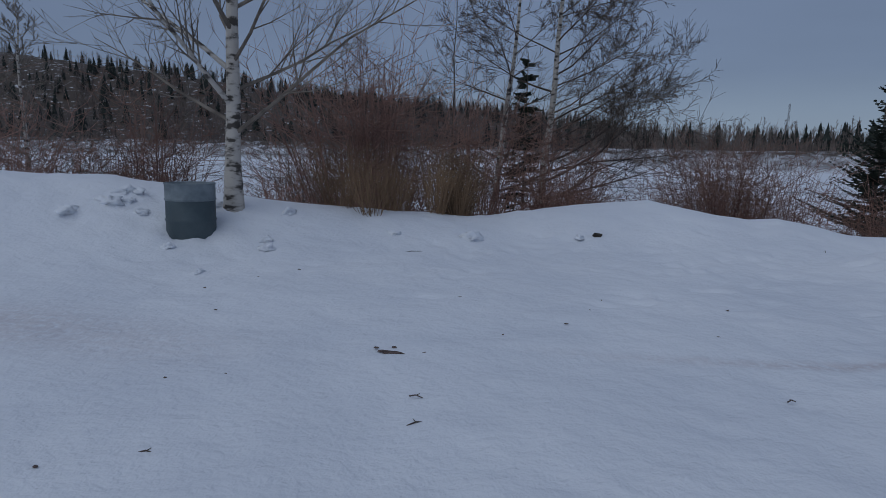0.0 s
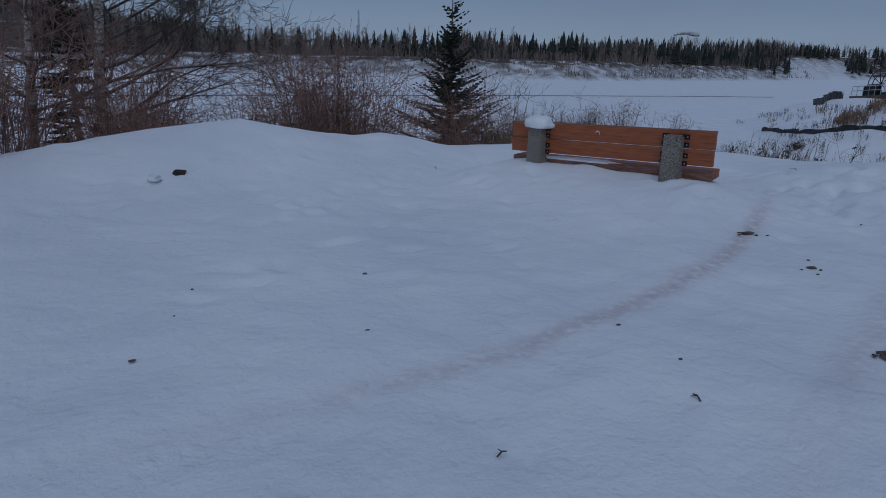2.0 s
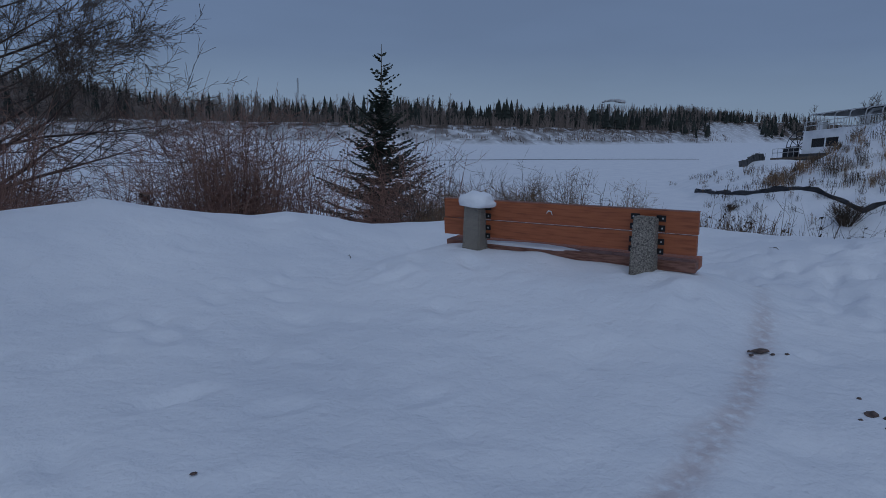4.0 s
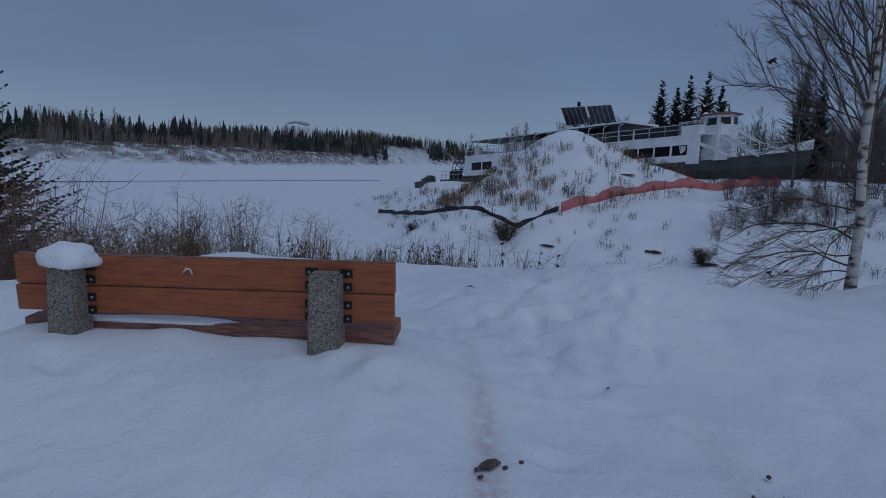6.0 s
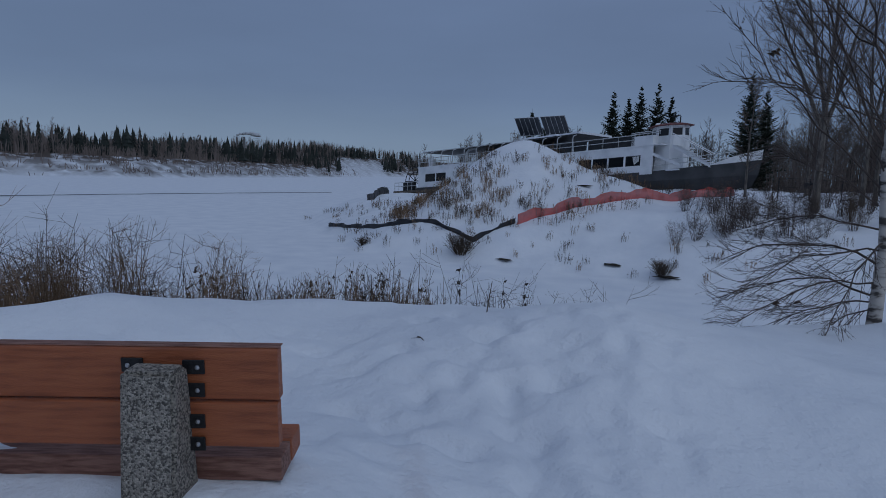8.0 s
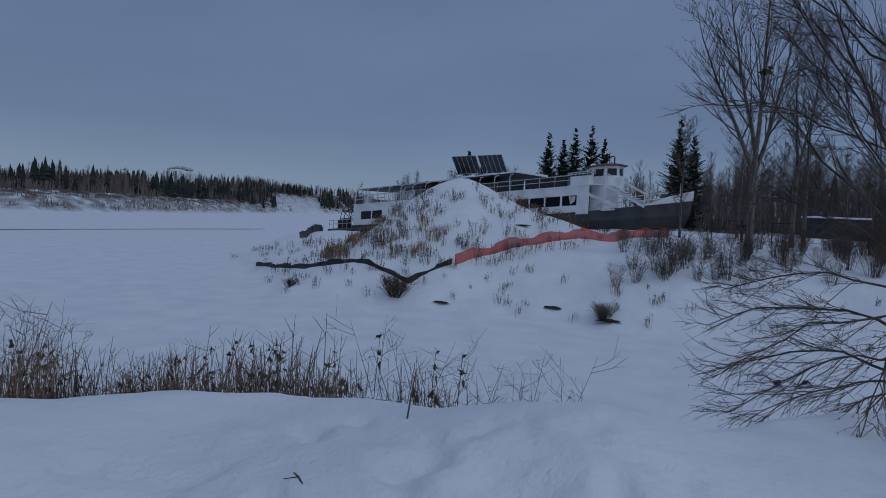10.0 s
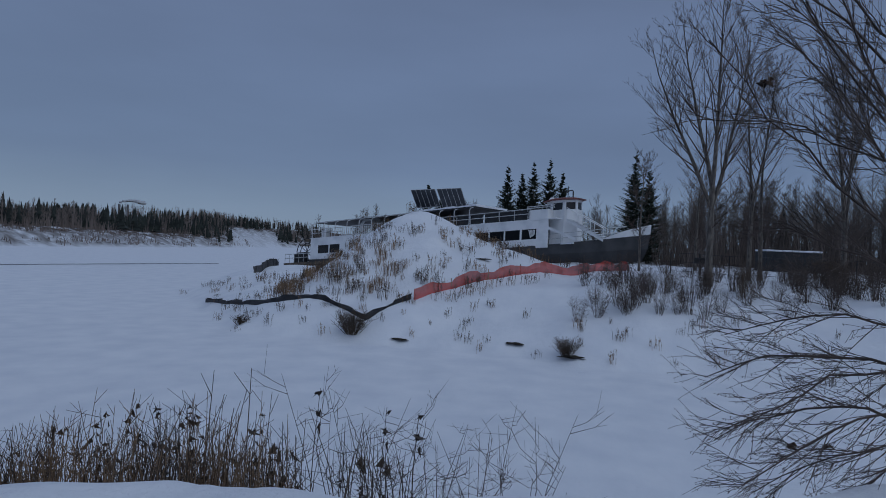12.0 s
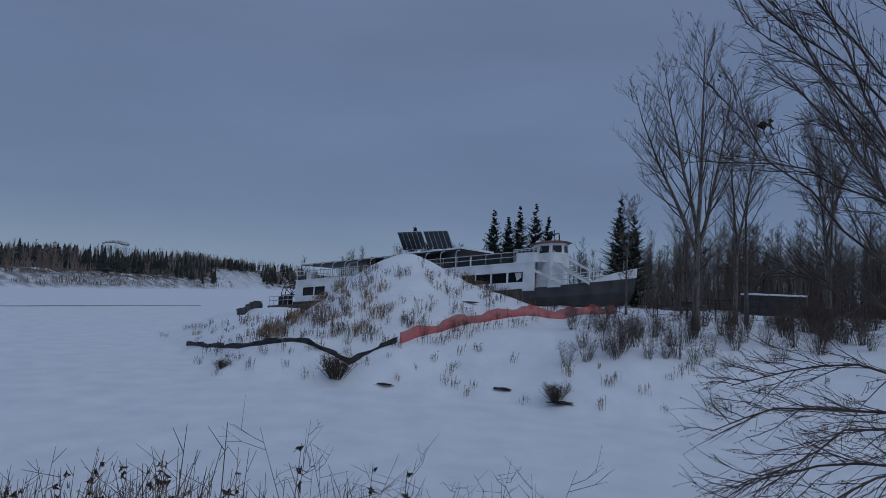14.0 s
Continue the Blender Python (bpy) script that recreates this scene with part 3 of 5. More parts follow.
# ---- bench ----
def bench():
    """Back: the near face at y = 0, seen from behind; x runs to its open end; the seat lies beyond."""
    e = thing("park_bench", (6.5, 4.7, 0.0), "red-brown wooden park bench with pebbled concrete posts, half buried in snow", "bench", rz=math.degrees(math.atan2(4.7 - 6.865, 6.5 - 5.665)))
    L = 2.36
    for z, h in ((0.755, 0.18), (0.577, 0.16)):
        ob = part("backrest_plank", bevel_box(L, 0.05, h, (0, 0, 0), 0.006), WOOD, e)
        ob.matrix_basis = pose(-L / 2, 0.055, z - 0.024, 4, -1.35, 0)
    top = part("worn_top_edge", bevel_box(L, 0.046, 0.004, (0, 0, 0), 0.001, 1), WOOD_WORN, e, "worn paler top edge of the back")
    top.matrix_basis = pose(-L / 2, 0.061, 0.824, 4, -1.35, 0)
    for y, w in ((0.155, 0.13), (0.30, 0.13)):
        ob = part("seat_plank", bevel_box(L, w, 0.09, (0, 0, 0), 0.008), WOOD_WORN if y < 0.2 else WOOD, e)
        ob.matrix_basis = pose(-L / 2 - 0.005, y, 0.362 + 0.04 * y, 4, -1.35, 0)
    for x in (-0.27, -1.86):
        leg = part("seat_support", bevel_box(0.055, 0.30, 0.36, (0, 0, 0), 0.006), IRON, e, "dark iron seat support beside the post")
        leg.matrix_basis = pose(x, 0.25, 0.142 + x * 0.0235, 0, 0, 0)
    for x in (-0.39, -1.98):
        bm = bmesh.new()
        prof = [(-0.088, -0.1), (0.20, -0.1), (0.10, 0.42), (0.035, 0.82), (-0.075, 0.82), (-0.085, 0.45)]
        ring = []
        for sx in (-0.097, 0.097):
            ring.append([bm.verts.new((sx * (1 - 0.10 * max(z, 0)), y, z)) for y, z in prof])
        bm.faces.new(ring[0]), bm.faces.new(ring[1][::-1])
        for i in range(6):
            j = (i + 1) % 6
            bm.faces.new((ring[0][i], ring[1][i], ring[1][j], ring[0][j]))
        bmesh.ops.recalc_face_normals(bm, faces=bm.faces[:])
        bmesh.ops.bevel(bm, geom=bm.edges[:], offset=0.014, segments=2, affect="EDGES")
        ob = part("concrete_post", bm, AGGREGATE, e, "speckled exposed-aggregate concrete post")
        ob.matrix_basis = pose(x, -0.02, -0.02 + x * 0.02, 0, 0, 0)
        for sx in (-1, 1):
            for z in (0.795, 0.715, 0.605, 0.525):
                br = part("bracket", bevel_box(0.075, 0.008, 0.05, (0, 0, 0), 0.002, 1), IRON, e)
                br.matrix_basis = pose(x + sx * 0.104, 0.024, z + x * 0.0235 - 0.008, 4, -1.35, 0)
                bm = bmesh.new()
                bmesh.ops.create_uvsphere(bm, u_segments=8, v_segments=5, radius=0.0085, matrix=Matrix.Diagonal((1, 0.6, 1, 1)))
                bo = part("bolt", bm, BOLT, br)
                bo.matrix_basis = pose(sx * 0.014, -0.006, 0)
    mark = Lines()
    mark.tube([(-1.28, 0.022, 0.735), (-1.26, 0.022, 0.758), (-1.235, 0.022, 0.754), (-1.222, 0.022, 0.722)], [0.004, 0.0075, 0.006, 0.003], 5, True)
    piece("chipped_mark", mark.mesh("chipped_mark", PAPER), e, "pale chipped mark in the stain")
    return e


def lumpy(sx, sy, sz, seed, rough=0.25, sub=3):
    bm = bmesh.new()
    bmesh.ops.create_icosphere(bm, subdivisions=sub, radius=1)
    for v in bm.verts:
        n = noise.noise(v.co * 1.7 + Vector((seed, seed * 2.1, 0))) + 0.4 * noise.noise(v.co * 5 + Vector((seed, 0, seed)))
        v.co *= 1 + rough * n
        if v.co.z < -0.35:
            v.co.z = -0.35 + (v.co.z + 0.35) * 0.25
        v.co = Vector((v.co.x * sx, v.co.y * sy, v.co.z * sz))
    return bm


BENCH = bench()
bench_at = BENCH.matrix_basis
cap = tagged(part("snow_clump", lumpy(0.175, 0.14, 0.10, 3), SNOW, None, "", True), "rounded cap of fresh snow on a bench post", "snow")
cap.matrix_basis = bench_at @ pose(-1.96, -0.03, 0.79)
strip = tagged(part("snow_strip", lumpy(0.62, 0.05, 0.03, 9, 0.3), SNOW, None, "", True), "thin strip of crusted snow on the bench seat", "snow")
strip.matrix_basis = bench_at @ pose(-1.56, 0.125, 0.398, 0, -1.35, 0)

# ---- drum ----
def drum():
    x, y = -3.3, 6.42
    e = thing("litter_drum", (x, y, gz(x, y) - 0.12), "dark blue-grey steel drum used as a litter bin, sunk in snow", "trash can")
    z0 = e.matrix_basis.translation.z
    r = 0.298
    top = 0.955 - z0
    prof = [(r, 0), (r, top * 0.33 - 0.02), (r + 0.012, top * 0.33), (r, top * 0.33 + 0.02), (r, top - 0.22)]
    bm = bmesh.new()

    def lathe(bm, prof, n=40):
        rings = [[bm.verts.new((a * math.cos(math.tau * k / n), a * math.sin(math.tau * k / n), b)) for k in range(n)] for a, b in prof]
        for p, q in zip(rings, rings[1:]):
            for k in range(n):
                bm.faces.new((p[k], p[(k + 1) % n], q[(k + 1) % n], q[k]))
    lathe(bm, prof)
    part("drum_body", bm, DRUM, e, "", True)
    bm = bmesh.new()
    lathe(bm, [(r, top - 0.22), (r + 0.014, top - 0.205), (r + 0.002, top - 0.19), (r + 0.004, top - 0.02), (r + 0.015, top - 0.008), (r + 0.006, top), (r - 0.01, top - 0.004), (r - 0.012, top - 0.3), (0.001, top - 0.32)])
    part("drum_rim", bm, DRUM_RIM, e, "paler scuffed upper band and rolled rim", True)
    st = part("sticker", bevel_box(0.05, 0.006, 0.06, (0, 0, 0), 0.002, 1), PAPER, e, "small torn white sticker")
    st.matrix_basis = pose(-0.235, -0.165, top * 0.45, 0, 0, -55)


drum()

# ---- trees on the near bank ----
R = random.Random(11)
tk, tw = bare_tree(random.Random(2), 7.6, 0.118, (0.018, 0.0), 0.13, 34, 0.42, 3, 0.85, -0.02, 11, 5, 0.0026)
put_tree("birch_tree", (-3.03, 7.1, gz(-3.03, 7.1) - 0.1), tk, tw, BIRCH, PALE_TWIG, "leafless pale-barked birch standing behind the litter drum")
tk, tw = bare_tree(random.Random(5), 10.5, 0.14, (0.062, 0.01), 0.2, 36, 0.38, 4, 0.45, 0.02, 9, 5, 0.0045, bias=(0.95, -0.1), pale=False)
put_tree("birch_tree", (1.55, 15.2, gz(1.55, 15.2) - 0.1), tk, tw, BIRCH, TWIG, "tall white birch with drooping bare twigs spreading over the bank")
tk, tw = bare_tree(random.Random(6), 9.6, 0.13, (0.1, 0.0), 0.25, 26, 0.34, 3, 0.5, 0.02, 9, 5, 0.0045, pale=False)
put_tree("birch_tree", (0.25, 15.3, gz(0.25, 15.3) - 0.1), tk, tw, BIRCH, TWIG, "slanting white birch with a peeling trunk on the bank")
tk, tw = bare_tree(random.Random(7), 8.5, 0.05, (0.0, 0.0), 0.25, 24, 0.25, 3, 0.8, 0.0, 7, 4, 0.004)
put_tree("birch_tree", (-0.6, 15.0, gz(-0.6, 15.0) - 0.1), tk, tw, GREY_BARK, TWIG, "slender grey sapling between the birches")
tk, tw = bare_tree(random.Random(8), 9, 0.13, (0.0, 0.0), 0.3, 30, 0.34, 3, 0.8, 0.0, 8, 4, 0.008)
put_tree("birch_tree", (-14.4, 17.8, gz(-14.4, 17.8) - 0.2), tk, tw, BIRCH, PALE_TWIG, "pale birch farther along the bank above the shrubs")
tk, tw = conifer(random.Random(3), 6.4, 0.07, 0.75, 22, 6, 0.14, True)
put_tree("pine_tree", (1.25, 15.9, gz(1.25, 15.9) - 0.1), tk, tw, GREY_BARK, PINE, "slim dark pine growing between two birches")
tk, tw = conifer(random.Random(4), 6.55, 0.075, 2.45, 36, 10, 0.085, taper=1.0)
put_tree("spruce_tree", (10.0, 15.45, gz(10.0, 15.45) - 0.1), tk, tw, GREY_BARK, NEEDLE, "young dark green spruce on the bank behind the bench")
for i, (x, y, h) in enumerate(((7.6, 14.6, 2.2), (11.2, 14.9, 2.2), (4.4, 14.5, 2.3), (10.9, 14.2, 1.5))):
    tk, tw = conifer(random.Random(40 + i), h, 0.03, 0.55, 16, 7, 0.075)
    put_tree("spruce_sapling", (x, y, gz(x, y) - 0.1), tk, tw, GREY_BARK, NEEDLE, "small spruce sapling among red-brown shrubs", "tree", "spruce saplings on the bank")

# the birch by the end of the path, whose low limbs hang over the bay
def bough(store, rng, a, b, arch, r, level, side):
    """A limb from a to b that arches, with forked shoots on both sides and small buds on the last ones."""
    n = 7 if level == 0 else (4 if level == 1 else 2)
    span = (b - a).length
    pts = [a.lerp(b, i / n) + Vector((rng.gauss(0, 0.012), rng.gauss(0, 0.012), rng.gauss(0, 0.014) )) * (span if 0 < i < n else 0) + Vector((0, 0, arch * span * math.sin(math.pi * i / n))) for i in range(n + 1)]
    end = (0.0035, 0.0017, 0.0012)[level]
    store.tube(pts, [r + (end - r) * i / n for i in range(n + 1)], (6, 4, 3)[level])
    if level == 2:
        for k in range(2):
            c = pts[1].lerp(pts[2], rng.random())
            w = Vector((rng.gauss(0, 0.008), rng.gauss(0, 0.008), rng.uniform(-0.026, 0.012)))
            store.quad(c, c + Vector((0.005, 0.003, -0.006)), c + w, c + Vector((-0.005, 0.002, -0.008)))
        return
    way = (b - a).normalized()
    for k in range(20 if level == 0 else 7):
        u = (0.16 + 0.84 * (k + rng.random()) / 20 if level == 0 else rng.uniform(0.2, 1.0)) * (n - 0.01)
        c = pts[int(u)].lerp(pts[int(u) + 1], u % 1)
        across = way.cross(Vector((rng.gauss(0, 0.6), rng.gauss(0, 0.6), 1))).normalized() * (1 if k % 2 else -1)
        up = Vector((0, 0, rng.gauss(side, 0.45)))
        d = (way * rng.uniform(0.6, 1.1) + across * rng.uniform(0.15, 0.6) + up * 0.75).normalized()
        ln = rng.uniform(0.28, 0.62) * (1.15 - 0.6 * u / n) if level == 0 else rng.uniform(0.09, 0.24)
        bough(store, rng, c, c + d * ln, rng.uniform(-0.08, 0.08), 0.0036 if level == 0 else 0.0018, level + 1, side)


def hanging_birch():
    x, y = 11.95, 1.74
    z0 = gz(x, y) - 0.1
    rng = random.Random(21)
    trunk, crown = Lines(), Lines()
    pts = [Vector((0.012 * i * i * 0.2 + rng.gauss(0, 0.015), 0.02 * i + rng.gauss(0, 0.015), 0.85 * i)) for i in range(11)]
    trunk.tube(pts, [0.07] + [0.058 * (1 - 0.088 * i) for i in range(1, 11)], 10)
    # where each limb leaves the trunk, where its tip hangs, how it arches, its girth
    for z, tip, arch, r in ((0.35, (0.25, 1.42, 0.18), 0.16, 0.02), (0.3, (0.2, 1.1, -0.12), 0.10, 0.016), (0.25, (0.15, 0.55, -0.18), 0.12, 0.014), (0.5, (-0.3, 1.35, 0.05), 0.12, 0.017),
                            (0.65, (0.3, 1.5, 0.62), 0.16, 0.022), (0.8, (-0.15, 1.3, 0.45), 0.10, 0.018), (1.0, (0.25, 1.38, 0.95), 0.12, 0.018), (0.9, (-0.9, 0.6, 0.2), 0.14, 0.018),
                            (1.35, (0.3, 1.48, 3.12), -0.05, 0.022), (1.2, (0.5, 1.0, 1.75), 0.08, 0.015), (1.75, (-0.1, 0.95, 3.75), -0.04, 0.026), (2.0, (0.15, 1.55, 2.5), 0.08, 0.014),
                            (2.2, (-0.4, 0.75, 4.3), -0.05, 0.024), (2.5, (0.4, 1.45, 4.2), -0.03, 0.02), (2.9, (-0.1, 1.2, 4.9), -0.03, 0.02), (3.3, (0.3, 1.3, 5.3), 0.03, 0.018),
                            (1.6, (0.9, 0.2, 2.9), 0.05, 0.016), (2.4, (-0.9, 0.1, 4.1), 0.04, 0.018), (3.0, (0.5, -0.9, 4.8), 0.04, 0.018), (2.1, (0.2, -1.1, 3.5), 0.04, 0.018), (1.5, (-0.9, -0.6, 2.6), 0.05, 0.016),
                            (1.9, (-0.2, 1.25, 3.55), 0.0, 0.016), (1.7, (0.15, 1.05, 3.1), 0.05, 0.014), (1.5, (-0.35, 0.85, 2.6), 0.05, 0.014), (2.6, (-0.2, 1.4, 4.0), 0.0, 0.016), (2.2, (0.4, 1.2, 3.6), 0.04, 0.014),
                            (3.8, (-0.5, 0.9, 6.0), 0.02, 0.016), (4.4, (0.4, 0.8, 6.6), 0.02, 0.015), (5.0, (-0.4, -0.6, 7.0), 0.02, 0.014), (5.8, (0.3, 0.5, 7.8), 0.0, 0.012), (6.8, (0.0, 0.3, 8.6), 0.0, 0.01)):
        k = z / 0.85
        a = pts[int(k)].lerp(pts[int(k) + 1], k % 1)
        b = Vector((tip[0], tip[1] * (0.94 if tip[2] < 1.2 else 1.0), tip[2]))
        bough(crown, rng, a, Vector((b.x, b.y, b.z - z0)), arch, r * 0.58, 0, 0.1 if b.z > 0.4 else -0.05)
    # a few withered leaves still hang on the outer shoots
    leaves = Lines()
    for lx, ly, lz in ((0.3, 1.44, 3.08), (0.27, 1.40, 3.14), (0.3, 1.05, 2.85), (0.32, 1.08, 2.8), (0.0, 0.7, 0.3), (0.1, 0.85, 0.25)):
        for k in range(2):
            c = Vector((lx + rng.gauss(0, 0.02), ly + rng.gauss(0, 0.02), lz - z0 + rng.gauss(0, 0.02)))
            leaves.quad(c, c + Vector((rng.gauss(0, 0.025), rng.gauss(0.02, 0.02), -0.012)), c + Vector((rng.gauss(0, 0.02), rng.gauss(0, 0.03), -0.045)), c + Vector((rng.gauss(0, 0.02), -0.02, -0.025)))
    e = put_tree("birch_tree", (x, y, z0), trunk, crown, BIRCH, TWIG, "white birch with low dark limbs hanging over the bay")
    piece("withered_leaves", leaves.mesh("withered_leaves", DEAD_LEAF), e, "few dark withered leaves")


hanging_birch()

# ---- shrubs behind the snow bank ----
SHRUBS = [shrub_mesh(random.Random(100 + i), 1.9, 24, 0.75, RED_STEM, 7, 0.0065) for i in range(4)]
TALL = [shrub_mesh(random.Random(120 + i), 2.6, 18, 1.0, (RED_STEM, PALE_TWIG, TWIG)[i], 10, 0.008) for i in range(3)]
LOW = [shrub_mesh(random.Random(140 + i), 0.9, 40, 0.35, STRAW, 4, 0.0045) for i in range(3)]


def scatter(name, meshes, places, label, category, group, rng, smin=0.75, smax=1.25):
    for x, y in places:
        ob = new(name, rng.choice(meshes))
        s = rng.uniform(smin, smax)
        ob.matrix_basis = pose(x, y, gz(x, y), rng.uniform(-5, 5), rng.uniform(-5, 5), rng.uniform(0, 360)) @ Matrix.Diagonal((s, s, s * rng.uniform(0.85, 1.15), 1))
        tagged(ob, label, category, group)


def beyond_crest(rng, n, x0, x1, d0, d1):
    """Places on the river side of the bank's crest."""
    out = []
    while len(out) < n:
        i = rng.randrange(len(CREST) - 1)
        a, b = CREST[i], CREST[i + 1]
        t = rng.random()
        x, y = a[0] + t * (b[0] - a[0]), a[1] + t * (b[1] - a[1])
        if not (x0 < x < x1) or y < -3 or rng.random() > math.hypot(b[0] - a[0], b[1] - a[1]) / 8:
            continue
        dx, dy = b[0] - a[0], b[1] - a[1]
        k = rng.uniform(d0, d1) / math.hypot(dx, dy)
        out.append((x - dy * k, y + dx * k))
    return out


rs = random.Random(8)
scatter("red_shrub", SHRUBS, beyond_crest(rs, 46, -16, 1.0, 1.6, 7), "leafless red-brown shrub behind the snow bank", "shrub", "red-brown shrubs on the bank", rs, 1.25, 2.0)
scatter("red_shrub", SHRUBS, beyond_crest(rs, 46, 1.2, 7.3, 2.4, 6.5), "leafless red-brown shrub behind the snow bank", "shrub", "red-brown shrubs on the bank", rs, 1.0, 1.6)
scatter("bare_shrub", TALL, beyond_crest(rs, 22, -16, 1.0, 3, 9), "tall bare brown shrub on the riverbank slope", "shrub", "bare shrubs on the bank", rs, 1.2, 1.9)
scatter("bare_shrub", TALL, beyond_crest(rs, 8, 6.5, 8.6, 2.2, 4.5), "bare brown shrub on the slope beyond the bench", "shrub", "bare shrubs on the bank", rs, 0.5, 0.75)
scatter("straw_shrub", LOW, beyond_crest(rs, 13, -2.4, 0.6, -0.6, 0.5), "low straw-coloured brush half buried in snow", "shrub", "straw brush in the snow bank", rs, 0.7, 1.05)

# ---- stalks along the edge ----
WEEDS = [weed_mesh(random.Random(200 + i), 0.8, 30, 0.19, STRAW if i < 3 else DARK_STALK, 1 if i % 2 else 0) for i in range(5)]
THIN = [weed_mesh(random.Random(220 + i), 0.9, 5, 0.1, DARK_STALK, 4 if i == 1 else 0) for i in range(3)]
BUDDED = [weed_mesh(random.Random(240 + i), 1.0, 4, 0.12, DEAD_LEAF, 8) for i in range(3)]
def along(rng, n, a, b, wide):
    """Places strewn along a line on the plan."""
    out = []
    for k in range(n):
        t = (k + rng.random()) / n
        out.append((a[0] + (b[0] - a[0]) * t + rng.gauss(0, wide), a[1] + (b[1] - a[1]) * t + rng.gauss(0, wide)))
    return out


EDGE = [shrub_mesh(random.Random(150 + i), 1.0, 9, 0.5, TWIG, 6, 0.0045) for i in range(3)]
scatter("stalk_clump", WEEDS, along(rs, 50, (9.95, 8.35), (11.75, 6.35), 0.22), "clump of dry brown stalks at the edge of the bank", "plant", "dry stalks on the bank's edge", rs, 0.55, 0.95)
scatter("stalk_clump", WEEDS, along(rs, 12, (8.9, 9.0), (9.9, 8.3), 0.2), "clump of dry brown stalks at the edge of the bank", "plant", "dry stalks on the bank's edge", rs, 0.6, 0.9)
scatter("thin_stalk", THIN, along(rs, 14, (11.4, 7.0), (12.3, 5.4), 0.2), "a few thin dark stalks standing in snow", "plant", "thin stalks on the bank's edge", rs, 1.0, 1.4)
scatter("edge_shrub", EDGE, [(11.95, 5.5), (12.15, 5.25), (11.7, 5.75), (12.5, 4.6), (12.3, 4.95)], "small bare dark shrub at the edge of the bank", "shrub", "bare shrubs on the edge", rs, 0.95, 1.3)
scatter("edge_shrub", EDGE, along(rs, 17, (8.2, 10.2), (10.3, 8.9), 0.35), "small bare dark shrub at the edge of the bank", "shrub", "bare shrubs on the edge", rs, 1.0, 1.5)
scatter("bare_shrub", LOW, along(rs, 16, (7.6, 9.4), (9.4, 8.4), 0.3), "low dry brush beyond the bench", "shrub", "dry brush beyond the bench", rs, 0.6, 0.95)
scatter("budded_stalk", BUDDED, [(10.35, 8.45), (10.3, 8.55), (10.85, 8.15), (11.3, 7.3), (11.6, 6.9), (12.0, 6.3)], "dark stalks with withered seed clusters", "plant", "budded stalks on the bank's edge", rs, 0.75, 1.0)
m = Lines()
m.tube([(0, 0, -0.05), (0.16, 0.03, 0.08), (0.4, 0.08, 0.2)], [0.006, 0.005, 0.003], 4, True)
lean = tagged(piece("leaning_stalk", m.mesh("leaning_stalk", DARK_STALK)), "single dark stalk leaning out of the snow crest", "plant", "thin stalks on the bank's edge")
lean.matrix_basis = pose(9.68, 4.99, gz(9.68, 4.99))

# ---- the point: brush on the mound and along the shore ----
MOUND = [weed_mesh(random.Random(260 + i), 0.75, 9, 0.16, (DARK_STALK, STRAW, DARK_STALK)[i % 3], 4, 2.0) for i in range(6)]
rm = random.Random(17)
spots = []
while len(spots) < 280:
    x, y = rm.uniform(37, 50), rm.uniform(4, 27)
    if 1.8 < math.hypot(x - 46.8, y - 14.5) < 9.5 and rm.random() < 0.35 + 0.09 * math.hypot(x - 46.8, y - 14.5) or (y > 15 and to_line(np.array([x]), np.array([y]), SHORE2)[0][0] > 4.2):
        if inside(np.array([x]), np.array([y]), POINT)[0] and x < 49:
            spots.append((x, y))
scatter("mound_weed", MOUND, spots, "tuft of dry weeds poking through snow on the mound", "plant", "dry weeds on the earth mound", rm, 0.45, 1.0)
spots = [(rm.uniform(36.3, 42), rm.uniform(13.5, 30)) for _ in range(170)]
spots = [p for p in spots if inside(np.array([p[0]]), np.array([p[1]]), POINT)[0] and 3.2 < to_line(np.array([p[0]]), np.array([p[1]]), SHORE2)[0][0] < 8]
scatter("reed_clump", [weed_mesh(random.Random(280 + i), 1.0, 26, 0.28, (STRAW, STRAW, DARK_STALK)[i], 1, 2.6) for i in range(3)], spots, "dense clump of tan dry grass above the silt fence", "plant", "tan grass behind the silt fence", rm, 0.45, 0.8)
spots = []
while len(spots) < 120:
    x, y = rm.uniform(31, 52), rm.uniform(-14, 36)
    if inside(np.array([x]), np.array([y]), POINT)[0] and to_line(np.array([x]), np.array([y]), SHORE2)[0][0] < 3.8:
        spots.append((x, y))
scatter("shore_weed", MOUND, spots, "sparse dry weeds on the snowy shore of the point", "plant", "dry weeds on the far shore", rm, 0.4, 0.8)
spots = [(rm.uniform(36, 45), rm.uniform(-9, 4.5)) for _ in range(66)] + [(rm.uniform(34, 47), rm.uniform(-17, -6)) for _ in range(40)]
scatter("bank_shrub", [shrub_mesh(random.Random(300 + i), 1.5, 26, 0.7, (TWIG, DARK_STALK, TWIG)[i % 3], 6, 0.009) for i in range(3)], spots, "leafless brown shrub on the snowy slope below the trees", "shrub", "shrubs on the far slope", rm, 0.55, 1.15)
for x, y, s in ((35.2, 14.6, 0.72), (33.6, 4.6, 0.5), (36.0, 20.9, 0.4)):
    scatter("leaning_shrub", [shrub_mesh(random.Random(330), 1.35, 80, 1.3, DARK_STALK, 6, 0.02)], [(x, y)], "dense dark shrub at the ice edge", "shrub", "", rm, s, s)

